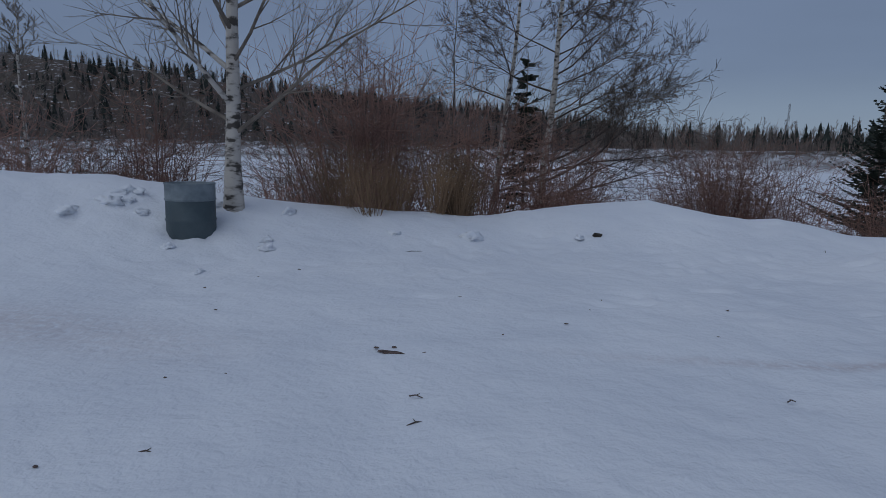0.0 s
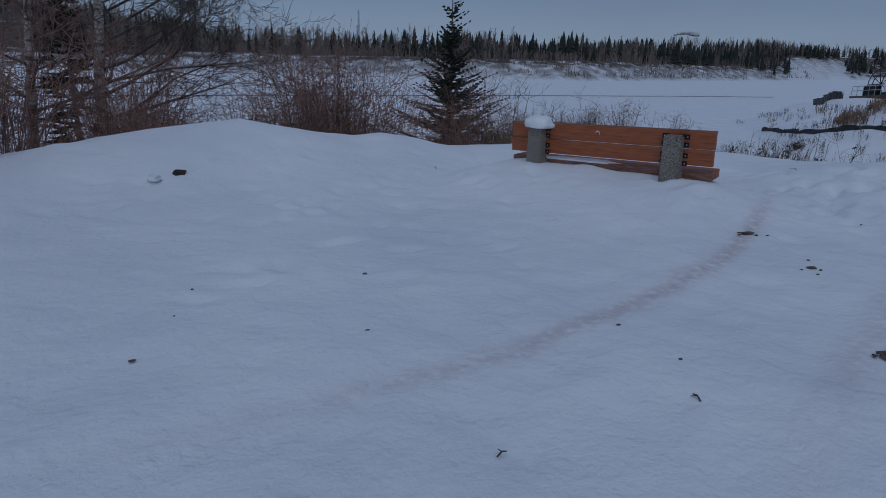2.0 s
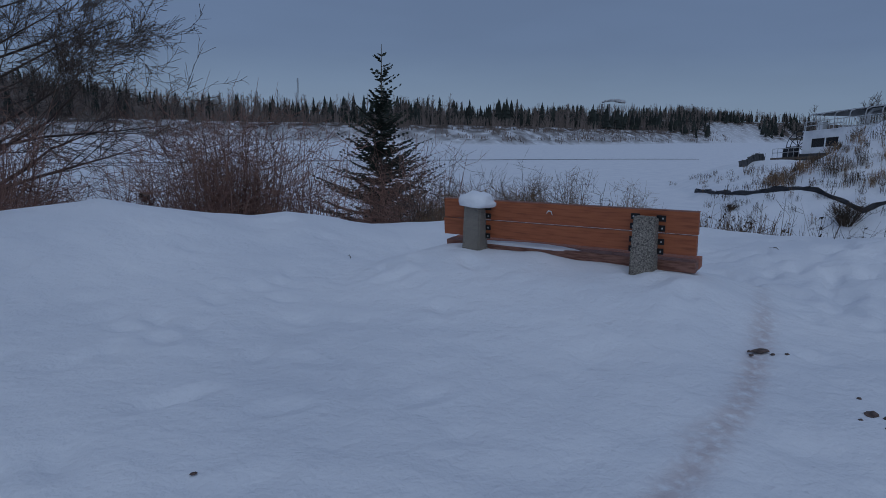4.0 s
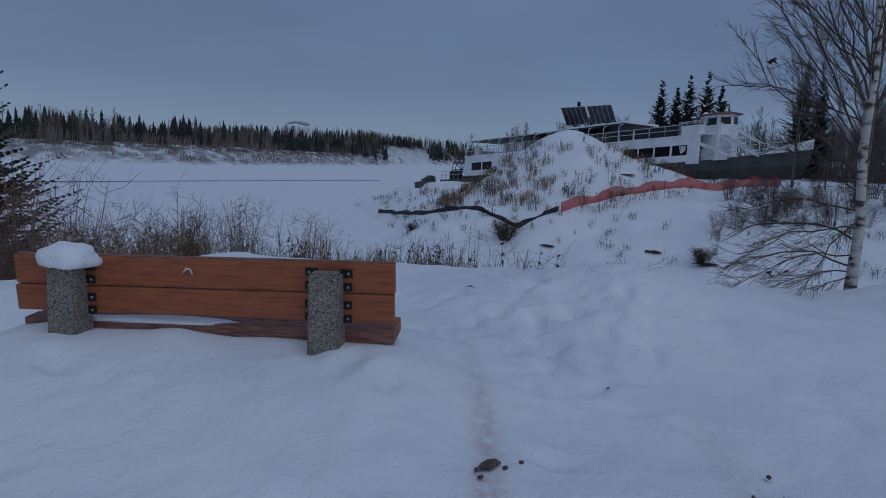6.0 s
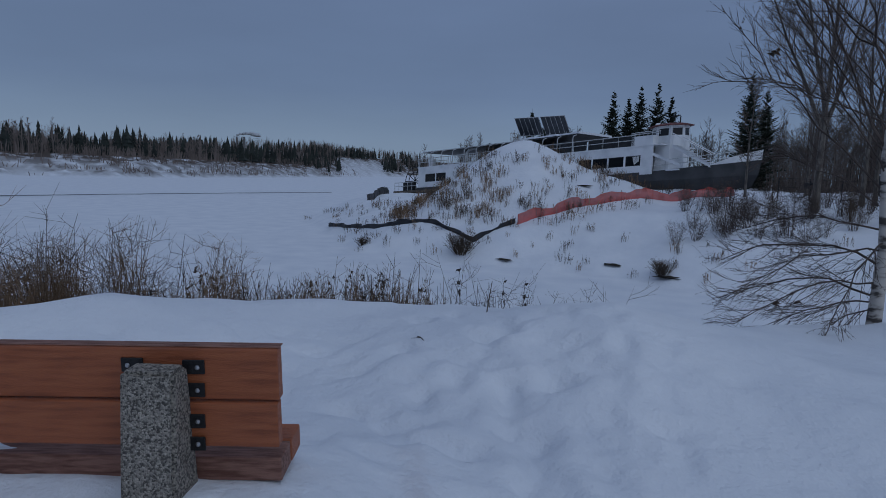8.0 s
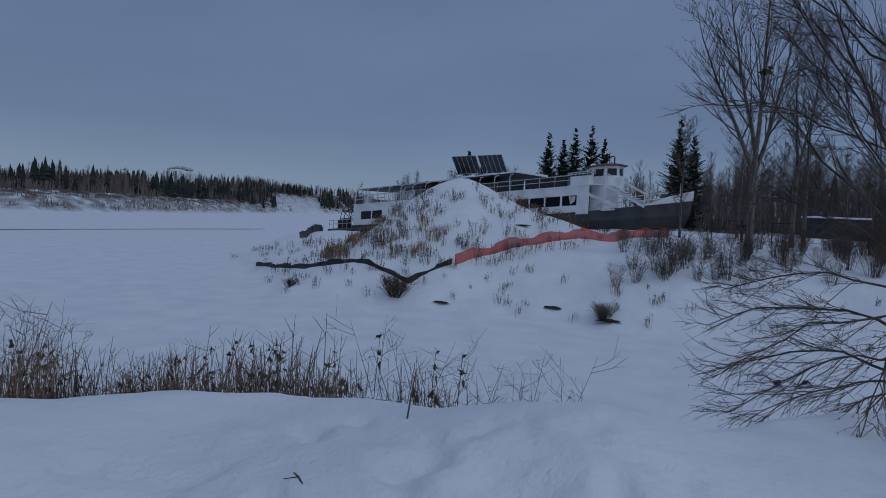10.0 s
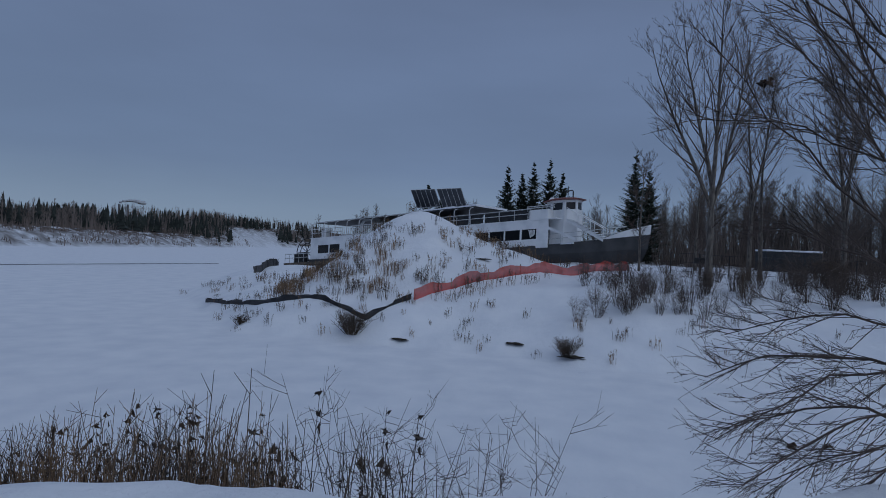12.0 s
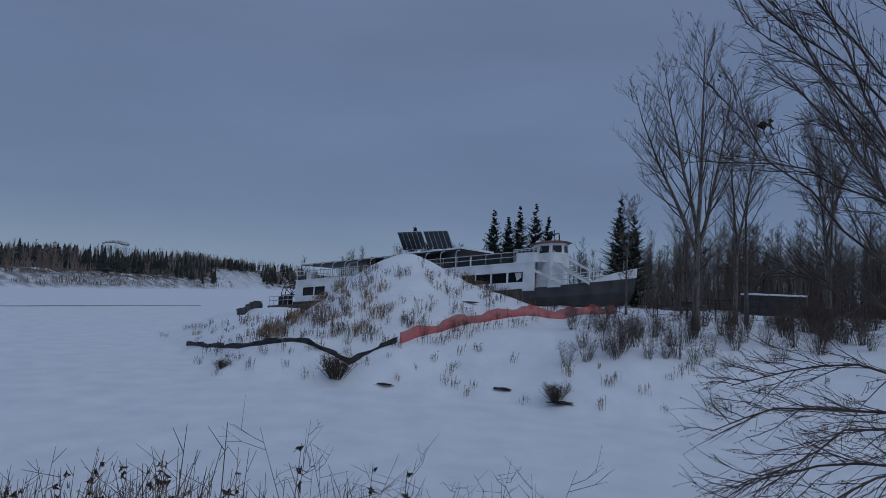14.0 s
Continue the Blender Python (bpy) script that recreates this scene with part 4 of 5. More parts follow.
# ---- woods ----
def far_spruce(m, x, y, z, h, w, rng):
    tiers = 7
    m.tube([(x, y, z - 0.5), (x, y, z + h * 0.3)], [0.02 * h, 0.015 * h], 3)
    for i in range(tiers):
        zb, zt = z + h * (0.1 + 0.82 * i / tiers), z + h * min(1.0, 0.1 + 0.82 * (i + 1.75) / tiers)
        r = w * (1 - i / tiers) ** 0.9 + 0.02 * h
        n = 7
        a0 = rng.uniform(0, 6)
        ring = [(x + math.cos(a0 + k * math.tau / n) * r * rng.uniform(0.55, 1.2), y + math.sin(a0 + k * math.tau / n) * r * rng.uniform(0.55, 1.2), zb - rng.uniform(0, 0.05) * h) for k in range(n)]
        for k in range(n):
            m.tri(ring[k], ring[(k + 1) % n], (x, y, zt))


def far_bare(m, x, y, z, h, rng, n=26, r=0.05):
    m.tube([(x, y, z - 0.5), (x + rng.gauss(0, 0.02) * h, y + rng.gauss(0, 0.02) * h, z + h)], [r * 2.2, r * 0.4], 3)
    for i in range(n):
        t = rng.uniform(0.22, 0.98)
        a = rng.uniform(0, math.tau)
        ln = h * 0.34 * (1.15 - t) * rng.uniform(0.6, 1.3)
        p = Vector((x, y, z + h * t))
        q = p + Vector((math.cos(a) * ln * 0.6, math.sin(a) * ln * 0.6, ln * 0.8))
        m.tube([p, q], [r * 0.75, r * 0.3], 3)
        for k in range(2):
            u = p.lerp(q, rng.uniform(0.3, 0.9))
            m.tube([u, u + Vector((rng.gauss(0, 0.3), rng.gauss(0, 0.3), rng.uniform(0.25, 0.6))) * ln], [r * 0.45, r * 0.22], 3)


def woods():
    rw = random.Random(77)
    spr, bare = Lines(), Lines()
    xs, ys, kind = [], [], []
    while len(xs) < 6200:
        pick = rw.random()
        if pick < 0.36:
            b, d = radians(rw.uniform(-45, 35)), 225 + 330 * rw.random() ** 1.6
        elif pick < 0.76:
            b, d = radians(rw.uniform(30, 66)), 190 + 420 * rw.random()
        else:
            b, d = radians(rw.uniform(56, 79)), 480 + 240 * rw.random()
        xs.append(5 + d * math.sin(b)), ys.append(4 + d * math.cos(b)), kind.append(rw.random())
    x, y = np.array(xs), np.array(ys)
    ok = inside(x, y, FARBANK)
    d3, _ = to_line(x, y, SHORE3)
    z = ground_z(x, y)
    patch = vnoise(x, y, 45, 51)
    bluff = bare_bluff(x, y, d3)
    for i in range(len(x)):
        if not ok[i] or d3[i] < (22 if x[i] < 330 else 8) or bluff[i]:
            continue
        sp = kind[i] < 0.17 + 0.5 * patch[i] + (0.28 if x[i] > 160 else 0) + (0.3 if d3[i] > 150 else 0)
        if sp:
            h = rw.uniform(5.5, 12.5) if x[i] < 330 else rw.uniform(6, 11)
            far_spruce(spr, x[i], y[i], z[i], h, h * rw.uniform(0.15, 0.24), rw)
        else:
            far_bare(bare, x[i], y[i], z[i], rw.uniform(6.5, 12.0), rw, 15, 0.095)
    for _ in range(1100):
        b, d = radians(rw.uniform(-46, 12)), rw.uniform(380, 640)
        px, py = 5 + d * math.sin(b), 4 + d * math.cos(b)
        h = rw.uniform(7, 13)
        if rw.random() < 0.25:
            far_spruce(spr, px, py, gz(px, py), h, h * rw.uniform(0.18, 0.26), rw)
        else:
            far_bare(bare, px, py, gz(px, py), h, rw, 14, 0.12)
    # low brush that hides the foot of the woods
    brush = Lines()
    for _ in range(5200):
        b = radians(rw.uniform(-46, 62))
        d = (222 + 260 * rw.random() ** 1.5) if rw.random() < 0.7 else rw.uniform(195, 430)
        bx, by = 5 + d * math.sin(b), 4 + d * math.cos(b)
        xs1, ys1 = np.array([bx]), np.array([by])
        if inside(xs1, ys1, FARBANK)[0]:
            dd = to_line(xs1, ys1, SHORE3)[0][0]
            if 2 < dd <= 21 and rw.random() < 0.75:
                bz = gz(bx, by)
                for k in range(6):
                    px, py = bx + rw.gauss(0, 1.5), by + rw.gauss(0, 1.5)
                    brush.tube([(px, py, bz - 0.6), (px + rw.gauss(0, 0.6), py, bz + rw.uniform(0.4, 1.5))], [0.16, 0.07], 3)
            if dd > 21:
                bz = gz(bx, by)
                for k in range(7):
                    h = rw.uniform(1.5, 4.2)
                    px, py = bx + rw.gauss(0, 1.6), by + rw.gauss(0, 1.6)
                    brush.tube([(px, py, bz - 0.6), (px + rw.gauss(0, 0.5), py + rw.gauss(0, 0.5), bz + h)], [0.13, 0.05], 3)
    for nm, m, mat, lb in (("far_spruces", spr, FAR_NEEDLE, "dark spruce woods on the far riverbank"), ("far_bare_trees", bare, FAR_BARE_HAZED, "bare grey-brown woods on the far riverbank"), ("far_brush", brush, FAR_BARE_HAZED, "brown leafless brush on the far riverbank")):
        tagged(piece(nm, m.mesh(nm, mat)), lb, "woods", kind="stuff")


woods()
NW = random.Random(91)
for x, y, h, w in ((79, 22.3, 10.2, 1.3), (80.5, 21.0, 9.4, 1.2), (81, 13.2, 11.4, 1.6), (82, 11.6, 10.5, 1.7), (81.5, 10.2, 11.6, 1.7), (83, 8.4, 12.2, 1.8), (84, 7.0, 11.0, 1.7), (82, -1.3, 13.4, 2.0), (84, -3, 11.5, 2.0), (70, 24.5, 6.0, 1.0)):
    tk, tw = conifer(random.Random(int(x * 10 + y)), h, 0.12, w * 1.6, 40, 10, 0.2, taper=1.0)
    put_tree("spruce_tree", (x, y, gz(x, y) - 0.3), tk, tw, GREY_BARK, NEEDLE, "dark mature spruce behind the grounded boat", "tree", "spruces behind the boat")


def poplar(rng, height, r0, fork, leaders, spread):
    """A straight trunk that divides into steep leaders, each with rising side limbs and fine twigs."""
    trunk, twigs = Lines(), Lines()
    lean = Vector((rng.gauss(0, 0.02), rng.gauss(0, 0.02), 0))
    pts = [Vector((0, 0, fork * i / 5)) + lean * (fork * i / 5) for i in range(6)]
    trunk.tube(pts, [r0 * 1.2] + [r0 * (1 - 0.07 * i) for i in range(1, 6)], 8)

    def grow(p, d, length, r, level):
        k = (7, 4, 3, 2)[level]
        line, rr, q = [p.copy()], [r], p.copy()
        for i in range(k):
            d = (d + Vector((rng.gauss(0, 0.05), rng.gauss(0, 0.05), 0.07 + (0.05 if level else 0)))).normalized()
            q = q + d * (length / k)
            line.append(q.copy()), rr.append(max(r * (1 - 0.9 * (i + 1) / k), 0.005))
        (trunk if level == 0 else twigs).tube(line, rr, (6, 4, 3, 3)[level])
        if level == 3:
            return
        for j in range((22, 9, 4)[level]):
            u = rng.uniform(0.12, 1.0) * (k - 0.01)
            i = int(u)
            s, ax = line[i].lerp(line[i + 1], u - i), (line[i + 1] - line[i]).normalized()
            side = Vector((rng.gauss(0, 1), rng.gauss(0, 1), rng.gauss(0, 0.3)))
            side = (side - ax * side.dot(ax)).normalized()
            grow(s, (ax * 0.8 + side * rng.uniform(0.4, 0.7)).normalized(), length * rng.uniform(0.3, 0.5) * (1.15 - 0.7 * u / k if level == 0 else 0.8), max(rr[i] * 0.36, 0.006), level + 1)

    for c in range(leaders):
        az = math.tau * (c + rng.uniform(-0.25, 0.25)) / max(leaders, 1)
        out = 0.0 if leaders == 1 else spread * rng.uniform(0.6, 1.1)
        grow(pts[-1] if c % 2 == 0 else pts[4], Vector((math.cos(az) * out, math.sin(az) * out, 1)).normalized(), (height - fork) * rng.uniform(0.88, 1.03), r0 * (0.62 if leaders > 1 else 0.66), 0)
    for c in range(9):
        t = rng.uniform(0.45, 0.98) * 4.99
        az = rng.uniform(0, math.tau)
        grow(pts[int(t)].lerp(pts[int(t) + 1], t % 1), Vector((math.cos(az), math.sin(az), rng.uniform(0.2, 0.8))).normalized(), height * rng.uniform(0.12, 0.22), 0.025, 1)
    return trunk, twigs


for x, y, h, r, fork, leaders, sd in ((41.6, -2.16, 15.0, 0.2, 5.2, 4, 1), (45.2, -4.9, 12.5, 0.14, 5.0, 2, 2), (45.6, -5.6, 11.5, 0.13, 4.0, 1, 3), (49.5, 0.6, 8, 0.09, 3.0, 1, 4), (49.0, -11.07, 12.5, 0.17, 5.0, 3, 5), (47, -14.5, 12, 0.16, 4.0, 3, 6), (41, -12.5, 10.5, 0.13, 3.5, 2, 7), (51, -3, 9, 0.1, 3.0, 1, 8), (44, -9.2, 12, 0.11, 4.0, 1, 9)):
    tk, tw = poplar(random.Random(400 + sd), h, r, fork, leaders, 0.34)
    put_tree("poplar_tree", (x, y, gz(x, y) - 0.15), tk, tw, GREY_BARK, TWIG, "tall leafless grey poplar on the snowy point", "tree", "poplars on the point")
wood = Lines()
for _ in range(430):
    x, y = NW.uniform(56, 112), NW.uniform(-60, -3)
    if y > -3 - (x - 54) * 0.02:
        continue
    far_bare(wood, x, y, gz(x, y), NW.uniform(5.5, 9.5), NW, 44, 0.03)
for _ in range(90):
    x, y = NW.uniform(84, 120), NW.uniform(-6, 42)
    far_bare(wood, x, y, gz(x, y), NW.uniform(5.5, 8.5), NW, 34, 0.035)
for _ in range(900):
    x, y = NW.uniform(58, 112), NW.uniform(-62, -4)
    z = gz(x, y)
    for k in range(5):
        px, py, h = x + NW.gauss(0, 0.7), y + NW.gauss(0, 0.7), NW.uniform(1.2, 3.8)
        wood.tube([(px, py, z - 0.2), (px + NW.gauss(0, 0.5), py + NW.gauss(0, 0.5), z + h)], [0.05, 0.02], 3)
tagged(piece("bare_woods", wood.mesh("bare_woods", NEAR_WOODS)), "dense leafless brown woods behind the boat", "woods", kind="stuff")
dark = Lines()
for _ in range(9):
    x, y = NW.uniform(84, 120), NW.uniform(-55, -6)
    far_spruce(dark, x, y, gz(x, y), NW.uniform(6, 10), NW.uniform(1.2, 1.9), NW)
tagged(piece("dark_woods", dark.mesh("dark_woods", FAR_NEEDLE)), "dark spruces deep in the leafless woods", "woods", kind="stuff")

# ---- the grounded river boat ----
BU = Vector((-0.348, -0.937, 0)).normalized()
BV = Vector((-BU.y, BU.x, 0))
BO = Vector((69.2, 31.4, 0))
SHEER = 0.088
BOAT_M = Matrix(((BU.x, BV.x, 0, BO.x), (BU.y, BV.y, 0, BO.y), (SHEER, 0, 1, 0), (0, 0, 0, 1)))


def boat():
    """Local x runs from stern to bow along the near side, y away across the beam, z up from the lower deck; the keel climbs the bank."""
    e = thing("river_boat", (BO.x, BO.y, 0), "long white paddle boat with dark hull grounded behind the mound", "boat")

    def add(name, m, mat, label="", parent=None, smooth=False):
        m.v = [tuple(BOAT_M @ Vector(p) - BO) for p in m.v]
        return piece(name, m.mesh(name, mat, smooth), parent or e, label)

    def boxes(name, mat, *bs, label="", parent=None):
        m = Lines()
        for b in bs:
            m.box(*b)
        return add(name, m, mat, label, parent)

    # hull: a white barge side aft, dark plating forward to a raked stem
    hull = Lines()
    n = 22
    rows = []
    for i in range(n + 1):
        s = -1.5 + 34.6 * i / n
        f = max(0.0, (s - 23.5) / 9.6)
        half = 3.6 * (1 - f ** 2.2) + 0.06
        rise = 0.55 * f ** 1.6
        rows.append([(s - 0.35 * f, 3.6 - half * 0.8, -2.05 + 0.35 * f), (s + 0.1 * f, 3.6 - half, -0.9 + rise * 0.3), (s + 0.25 * f, 3.6 - half * 1.0, -0.12 + rise),
                     (s + 0.25 * f, 3.6 + half, -0.12 + rise), (s + 0.1 * f, 3.6 + half, -0.9 + rise * 0.3), (s - 0.35 * f, 3.6 + half * 0.8, -2.05 + 0.35 * f)])
    for a, b in zip(rows, rows[1:]):
        for k in range(5):
            hull.quad(a[k], b[k], b[k + 1], a[k + 1])
        hull.quad(a[5], b[5], b[0], a[0])
    hull.quad(rows[0][0], rows[0][1], rows[0][2], rows[0][3])
    hull.quad(rows[0][0], rows[0][3], rows[0][4], rows[0][5])
    add("hull", hull, HULL, "dark grey steel hull plating", None, True)
    # cabin wall with real window openings: piers, sill band and head band
    openings = [(-0.3, 1.2), (1.35, 2.75), (18.95, 20.25), (20.38, 21.78), (21.92, 23.32), (23.5, 24.85)]
    bands = [(-1.4, 25.9, 0, 0.12, -0.3, 0.48), (-1.4, 25.9, 0, 0.12, 1.34, 2.08)]
    xs = [-1.4] + [v for o in openings for v in o] + [25.9]
    for a, b in zip(xs[::2], xs[1::2]):
        bands.append((a, b, 0, 0.12, 0.48, 1.34))
    boxes("cabin_wall", BOAT_WHITE, *bands, label="white-painted plate cabin side")
    boxes("cabin_wall", BOAT_WHITE, (-1.4, 25.9, 7.08, 7.2, -0.3, 2.08))
    boxes("cabin_wall", BOAT_WHITE, (-1.4, -1.28, 0.12, 7.08, -0.3, 2.08))
    boxes("cabin_wall", BOAT_WHITE, (25.78, 25.9, 1.4, 7.08, -0.1, 2.08))
    boxes("upper_deck", BOAT_WHITE, (-1.5, 26.6, -0.06, 7.26, 2.08, 2.16))
    for a, b in openings:
        w = boxes("window", GLASS, (a + 0.05, b - 0.05, 0.05, 0.07, 0.53, 1.29), label="dark cabin window pane")
        boxes("frame", DARK_METAL, (a, b, 0.02, 0.1, 0.48, 0.53), (a, b, 0.02, 0.1, 1.29, 1.34), (a, a + 0.05, 0.02, 0.1, 0.53, 1.29), (b - 0.05, b, 0.02, 0.1, 0.53, 1.29), parent=w)
    cur = Lines()
    for k in range(5):
        cur.quad((24.1 + k * 0.13, 0.042, 1.27), (24.2 + k * 0.13, 0.036, 1.27), (24.36 + k * 0.08, 0.036, 0.62 + 0.05 * k), (24.28 + k * 0.08, 0.042, 0.6 + 0.05 * k))
    add("curtain", cur, PAPER, "pale curtain behind the window")
    # stern platform and paddle wheel
    boxes("stern_platform", DECK, (-5.2, 3.2, -0.2, 7.2, -0.62, -0.36), label="weathered timber stern platform")
    rim = Lines()
    for y in (1.0, 3.6, 6.2):
        for r in (1.55, 1.0):
            rim.tube([(-2.9 + r * math.cos(k * math.tau / 20), y, 0.75 + r * math.sin(k * math.tau / 20)) for k in range(21)], [0.05] * 21, 4)
        for k in range(10):
            a = k * math.tau / 10
            rim.tube([(-2.9, y, 0.75), (-2.9 + 1.6 * math.cos(a), y, 0.75 + 1.6 * math.sin(a))], [0.045, 0.045], 4)
    wheel = add("paddle_wheel", rim, DARK_METAL, "dark spoked stern paddle wheel")
    for k in range(10):
        a = k * math.tau / 10
        p = Lines()
        c, s = math.cos(a), math.sin(a)
        p.quad((-2.9 + 1.25 * c, 1.0, 0.75 + 1.25 * s), (-2.9 + 1.62 * c, 1.0, 0.75 + 1.62 * s), (-2.9 + 1.62 * c, 6.2, 0.75 + 1.62 * s), (-2.9 + 1.25 * c, 6.2, 0.75 + 1.25 * s))
        p.quad((-2.88 + 1.25 * c, 1.0, 0.77 + 1.25 * s), (-2.88 + 1.25 * c, 6.2, 0.77 + 1.25 * s), (-2.88 + 1.62 * c, 6.2, 0.77 + 1.62 * s), (-2.88 + 1.62 * c, 1.0, 0.77 + 1.62 * s))
        add("paddle", p, DECK, "", wheel)

    def rail(x0, x1, y, z, h, step, name="railing", mat=RAIL, slats=False, dy=0.0):
        m = Lines()
        for zz in ((h,) if slats else (h, h * 0.55)):
            m.tube([(x0, y, z + zz), (x1, y + dy, z + zz)], [0.035, 0.035], 4)
        k = max(1, round((x1 - x0) / step))
        for i in range(k + 1):
            t = i / k
            m.tube([(x0 + (x1 - x0) * t, y + dy * t, z), (x0 + (x1 - x0) * t, y + dy * t, z + h)], [0.028, 0.028], 4)
        if slats:
            m.tube([(x0, y, z + 0.08), (x1, y, z + 0.08)], [0.03, 0.03], 4)
        return add(name, m, mat)

    rail(-5.1, -1.6, -0.1, -0.36, 0.95, 0.7)
    rail(-1.4, 3.0, 0.02, 2.16, 0.9, 1.45)
    rail(3.1, 9.5, 0.02, 2.16, 0.9, 0.27, slats=True)
    rail(9.6, 24.2, 0.02, 2.16, 0.9, 1.5)
    boxes("locker", BOAT_WHITE, (-0.3, 0.3, 0.5, 1.1, 2.16, 2.95), label="white deck locker")
    boxes("stern_crate", DARK_METAL, (-3.8, -2.2, -0.05, 0.5, -0.36, 0.55), label="grey machinery box on the stern")
    for a in np.arange(15.2, 23.6, 1.5):
        boxes("rail_cloth", TARP, (a + 0.06, a + 1.42, 0.1, 0.13, 2.2, 2.98), label="dark cloth panel behind the deck rail")
    # long canopy on bent posts
    boxes("canopy", DARK_METAL, (-1.0, 18.6, 0.3, 7.0, 3.72, 3.84), label="long flat dark canopy roof")
    boxes("canopy_edge", RAIL, (-1.0, 12.0, 0.24, 0.3, 3.74, 3.82), label="pale edge of the canopy")
    sm = Lines()
    for k in range(9):
        a = 11.4 + k * 0.8
        sm.box(a, a + 0.82, 0.28 + 0.05 * (k % 3), 6.6, 3.84, 3.84 + 0.10 + 0.05 * ((k * 7) % 3))
    add("roof_snow", sm, SNOW, "layer of snow on the canopy roof")
    for x in np.arange(-1.25, 18.5, 1.62):
        m = Lines()
        m.tube([(x, 0.05, 2.16), (x, 0.05, 3.45), (x + 0.06, 0.12, 3.66), (x + 0.25, 0.35, 3.74)], [0.045] * 4, 5)
        add("post", m, RAIL)
        m = Lines()
        m.tube([(x, 7.1, 2.16), (x, 7.1, 3.74)], [0.045] * 2, 5)
        add("post", m, DARK_METAL)
    m = Lines()
    m.tube([(5.1, 0.6, 2.4), (5.1, 0.6, 3.2), (5.3, 0.8, 3.6), (5.9, 1.2, 3.72)], [0.16, 0.16, 0.16, 0.14], 8)
    add("vent_pipe", m, RAIL, "bent pale vent pipe")
    boxes("bar_counter", TARP, (4.5, 13.5, 4.6, 6.6, 2.16, 3.5), label="dark enclosed bar under the canopy")
    # solar array
    for k, (x0, x1) in enumerate(((10.3, 13.1), (13.4, 16.1))):
        m = Lines()
        z0 = 4.62 - 0.22 * k
        for (ya, yb, dz) in ((3.0, 2.2, 1.75),):
            m.quad((x0, ya, z0), (x1, ya, z0 - 0.12), (x1 - 0.25, yb, z0 + dz - 0.2), (x0 - 0.3, yb, z0 + dz))
            m.quad((x0, ya + 0.06, z0), (x0 - 0.3, yb + 0.06, z0 + dz), (x1 - 0.25, yb + 0.06, z0 + dz - 0.2), (x1, ya + 0.06, z0 - 0.12))
        pan = add("solar_panel", m, PANEL, "dark tilted solar panel on the roof")
        g = Lines()
        for t in np.linspace(0, 1, 6):
            g.tube([(x0 + (x1 - x0) * t, 2.98, z0 - 0.12 * t), (x0 - 0.3 + (x1 - x0 + 0.05) * t, 2.18, z0 + 1.75 - 0.2 * t)], [0.025, 0.025], 4)
        g.tube([(x0, 2.98, z0), (x1, 2.98, z0 - 0.12)], [0.03, 0.03], 4)
        g.tube([(x0 - 0.3, 2.18, z0 + 1.75), (x1 - 0.25, 2.18, z0 + 1.55)], [0.03, 0.03], 4)
        for xx in (x0 + 0.4, x1 - 0.4):
            g.tube([(xx, 3.0, 3.84), (xx, 2.9, z0 + 0.3)], [0.04, 0.04], 4)
            g.tube([(xx, 4.2, 3.84), (xx, 2.6, z0 + 0.9)], [0.04, 0.04], 4)
            g.tube([(xx - 0.5, 3.4, 3.84), (xx + 0.4, 2.9, z0 + 0.5)], [0.03, 0.03], 4)
        add("frame", g, RAIL, "", pan)
    # wheelhouse: eight-sided tower with windows all round, over a boxed landing
    cx, cy = 26.2, 2.6

    def ring(r, z):
        return [(cx + r * math.cos(math.tau * (k + 0.5) / 8), cy + r * math.sin(math.tau * (k + 0.5) / 8), z) for k in range(8)]
    tower = Lines()
    a, b = ring(1.62, -0.1), ring(1.55, 2.9)
    c, d = ring(1.5, 3.5), ring(1.5, 3.72)
    for k in range(8):
        j = (k + 1) % 8
        tower.quad(a[k], a[j], b[j], b[k])
        tower.quad(c[k], c[j], d[j], d[k])
        for t0, t1 in ((0, 0.14), (0.86, 1)):
            p = [Vector(b[k]).lerp(Vector(b[j]), t0), Vector(b[k]).lerp(Vector(b[j]), t1), Vector(c[k]).lerp(Vector(c[j]), t1), Vector(c[k]).lerp(Vector(c[j]), t0)]
            tower.quad(*p)
    house = add("wheelhouse", tower, BOAT_WHITE, "white eight-sided wheelhouse tower")
    for k in range(8):
        j = (k + 1) % 8
        m = Lines()
        inn = 0.985
        q = [Vector(b[k]).lerp(Vector(b[j]), 0.14), Vector(b[k]).lerp(Vector(b[j]), 0.86), Vector(c[k]).lerp(Vector(c[j]), 0.86), Vector(c[k]).lerp(Vector(c[j]), 0.14)]
        m.quad(*[(cx + (v.x - cx) * inn, cy + (v.y - cy) * inn, v.z) for v in q])
        add("window", m, GLASS, "wheelhouse window pane", house)
    roof = Lines()
    r0, r1, r2 = ring(1.85, 3.72), ring(1.85, 3.8), ring(1.2, 3.95)
    for k in range(8):
        j = (k + 1) % 8
        roof.quad(r0[k], r0[j], r1[j], r1[k])
        roof.quad(r1[k], r1[j], r2[j], r2[k])
    roof.f.append(tuple(range(len(roof.v), len(roof.v) + 8)))
    roof.v += r2
    roof.f.append(tuple(range(len(roof.v), len(roof.v) + 8))[::-1])
    roof.v += r0
    add("wheelhouse_roof", roof, ROOF_RED, "shallow roof with dull red rim", house)
    m = Lines()
    m.tube([(cx - 0.9, cy - 0.6, 3.9), (cx - 0.9, cy - 0.6, 4.1)], [0.3, 0.16], 10, True)
    add("radar_dome", m, BOAT_WHITE, "round white radar dome", house)
    m = Lines()
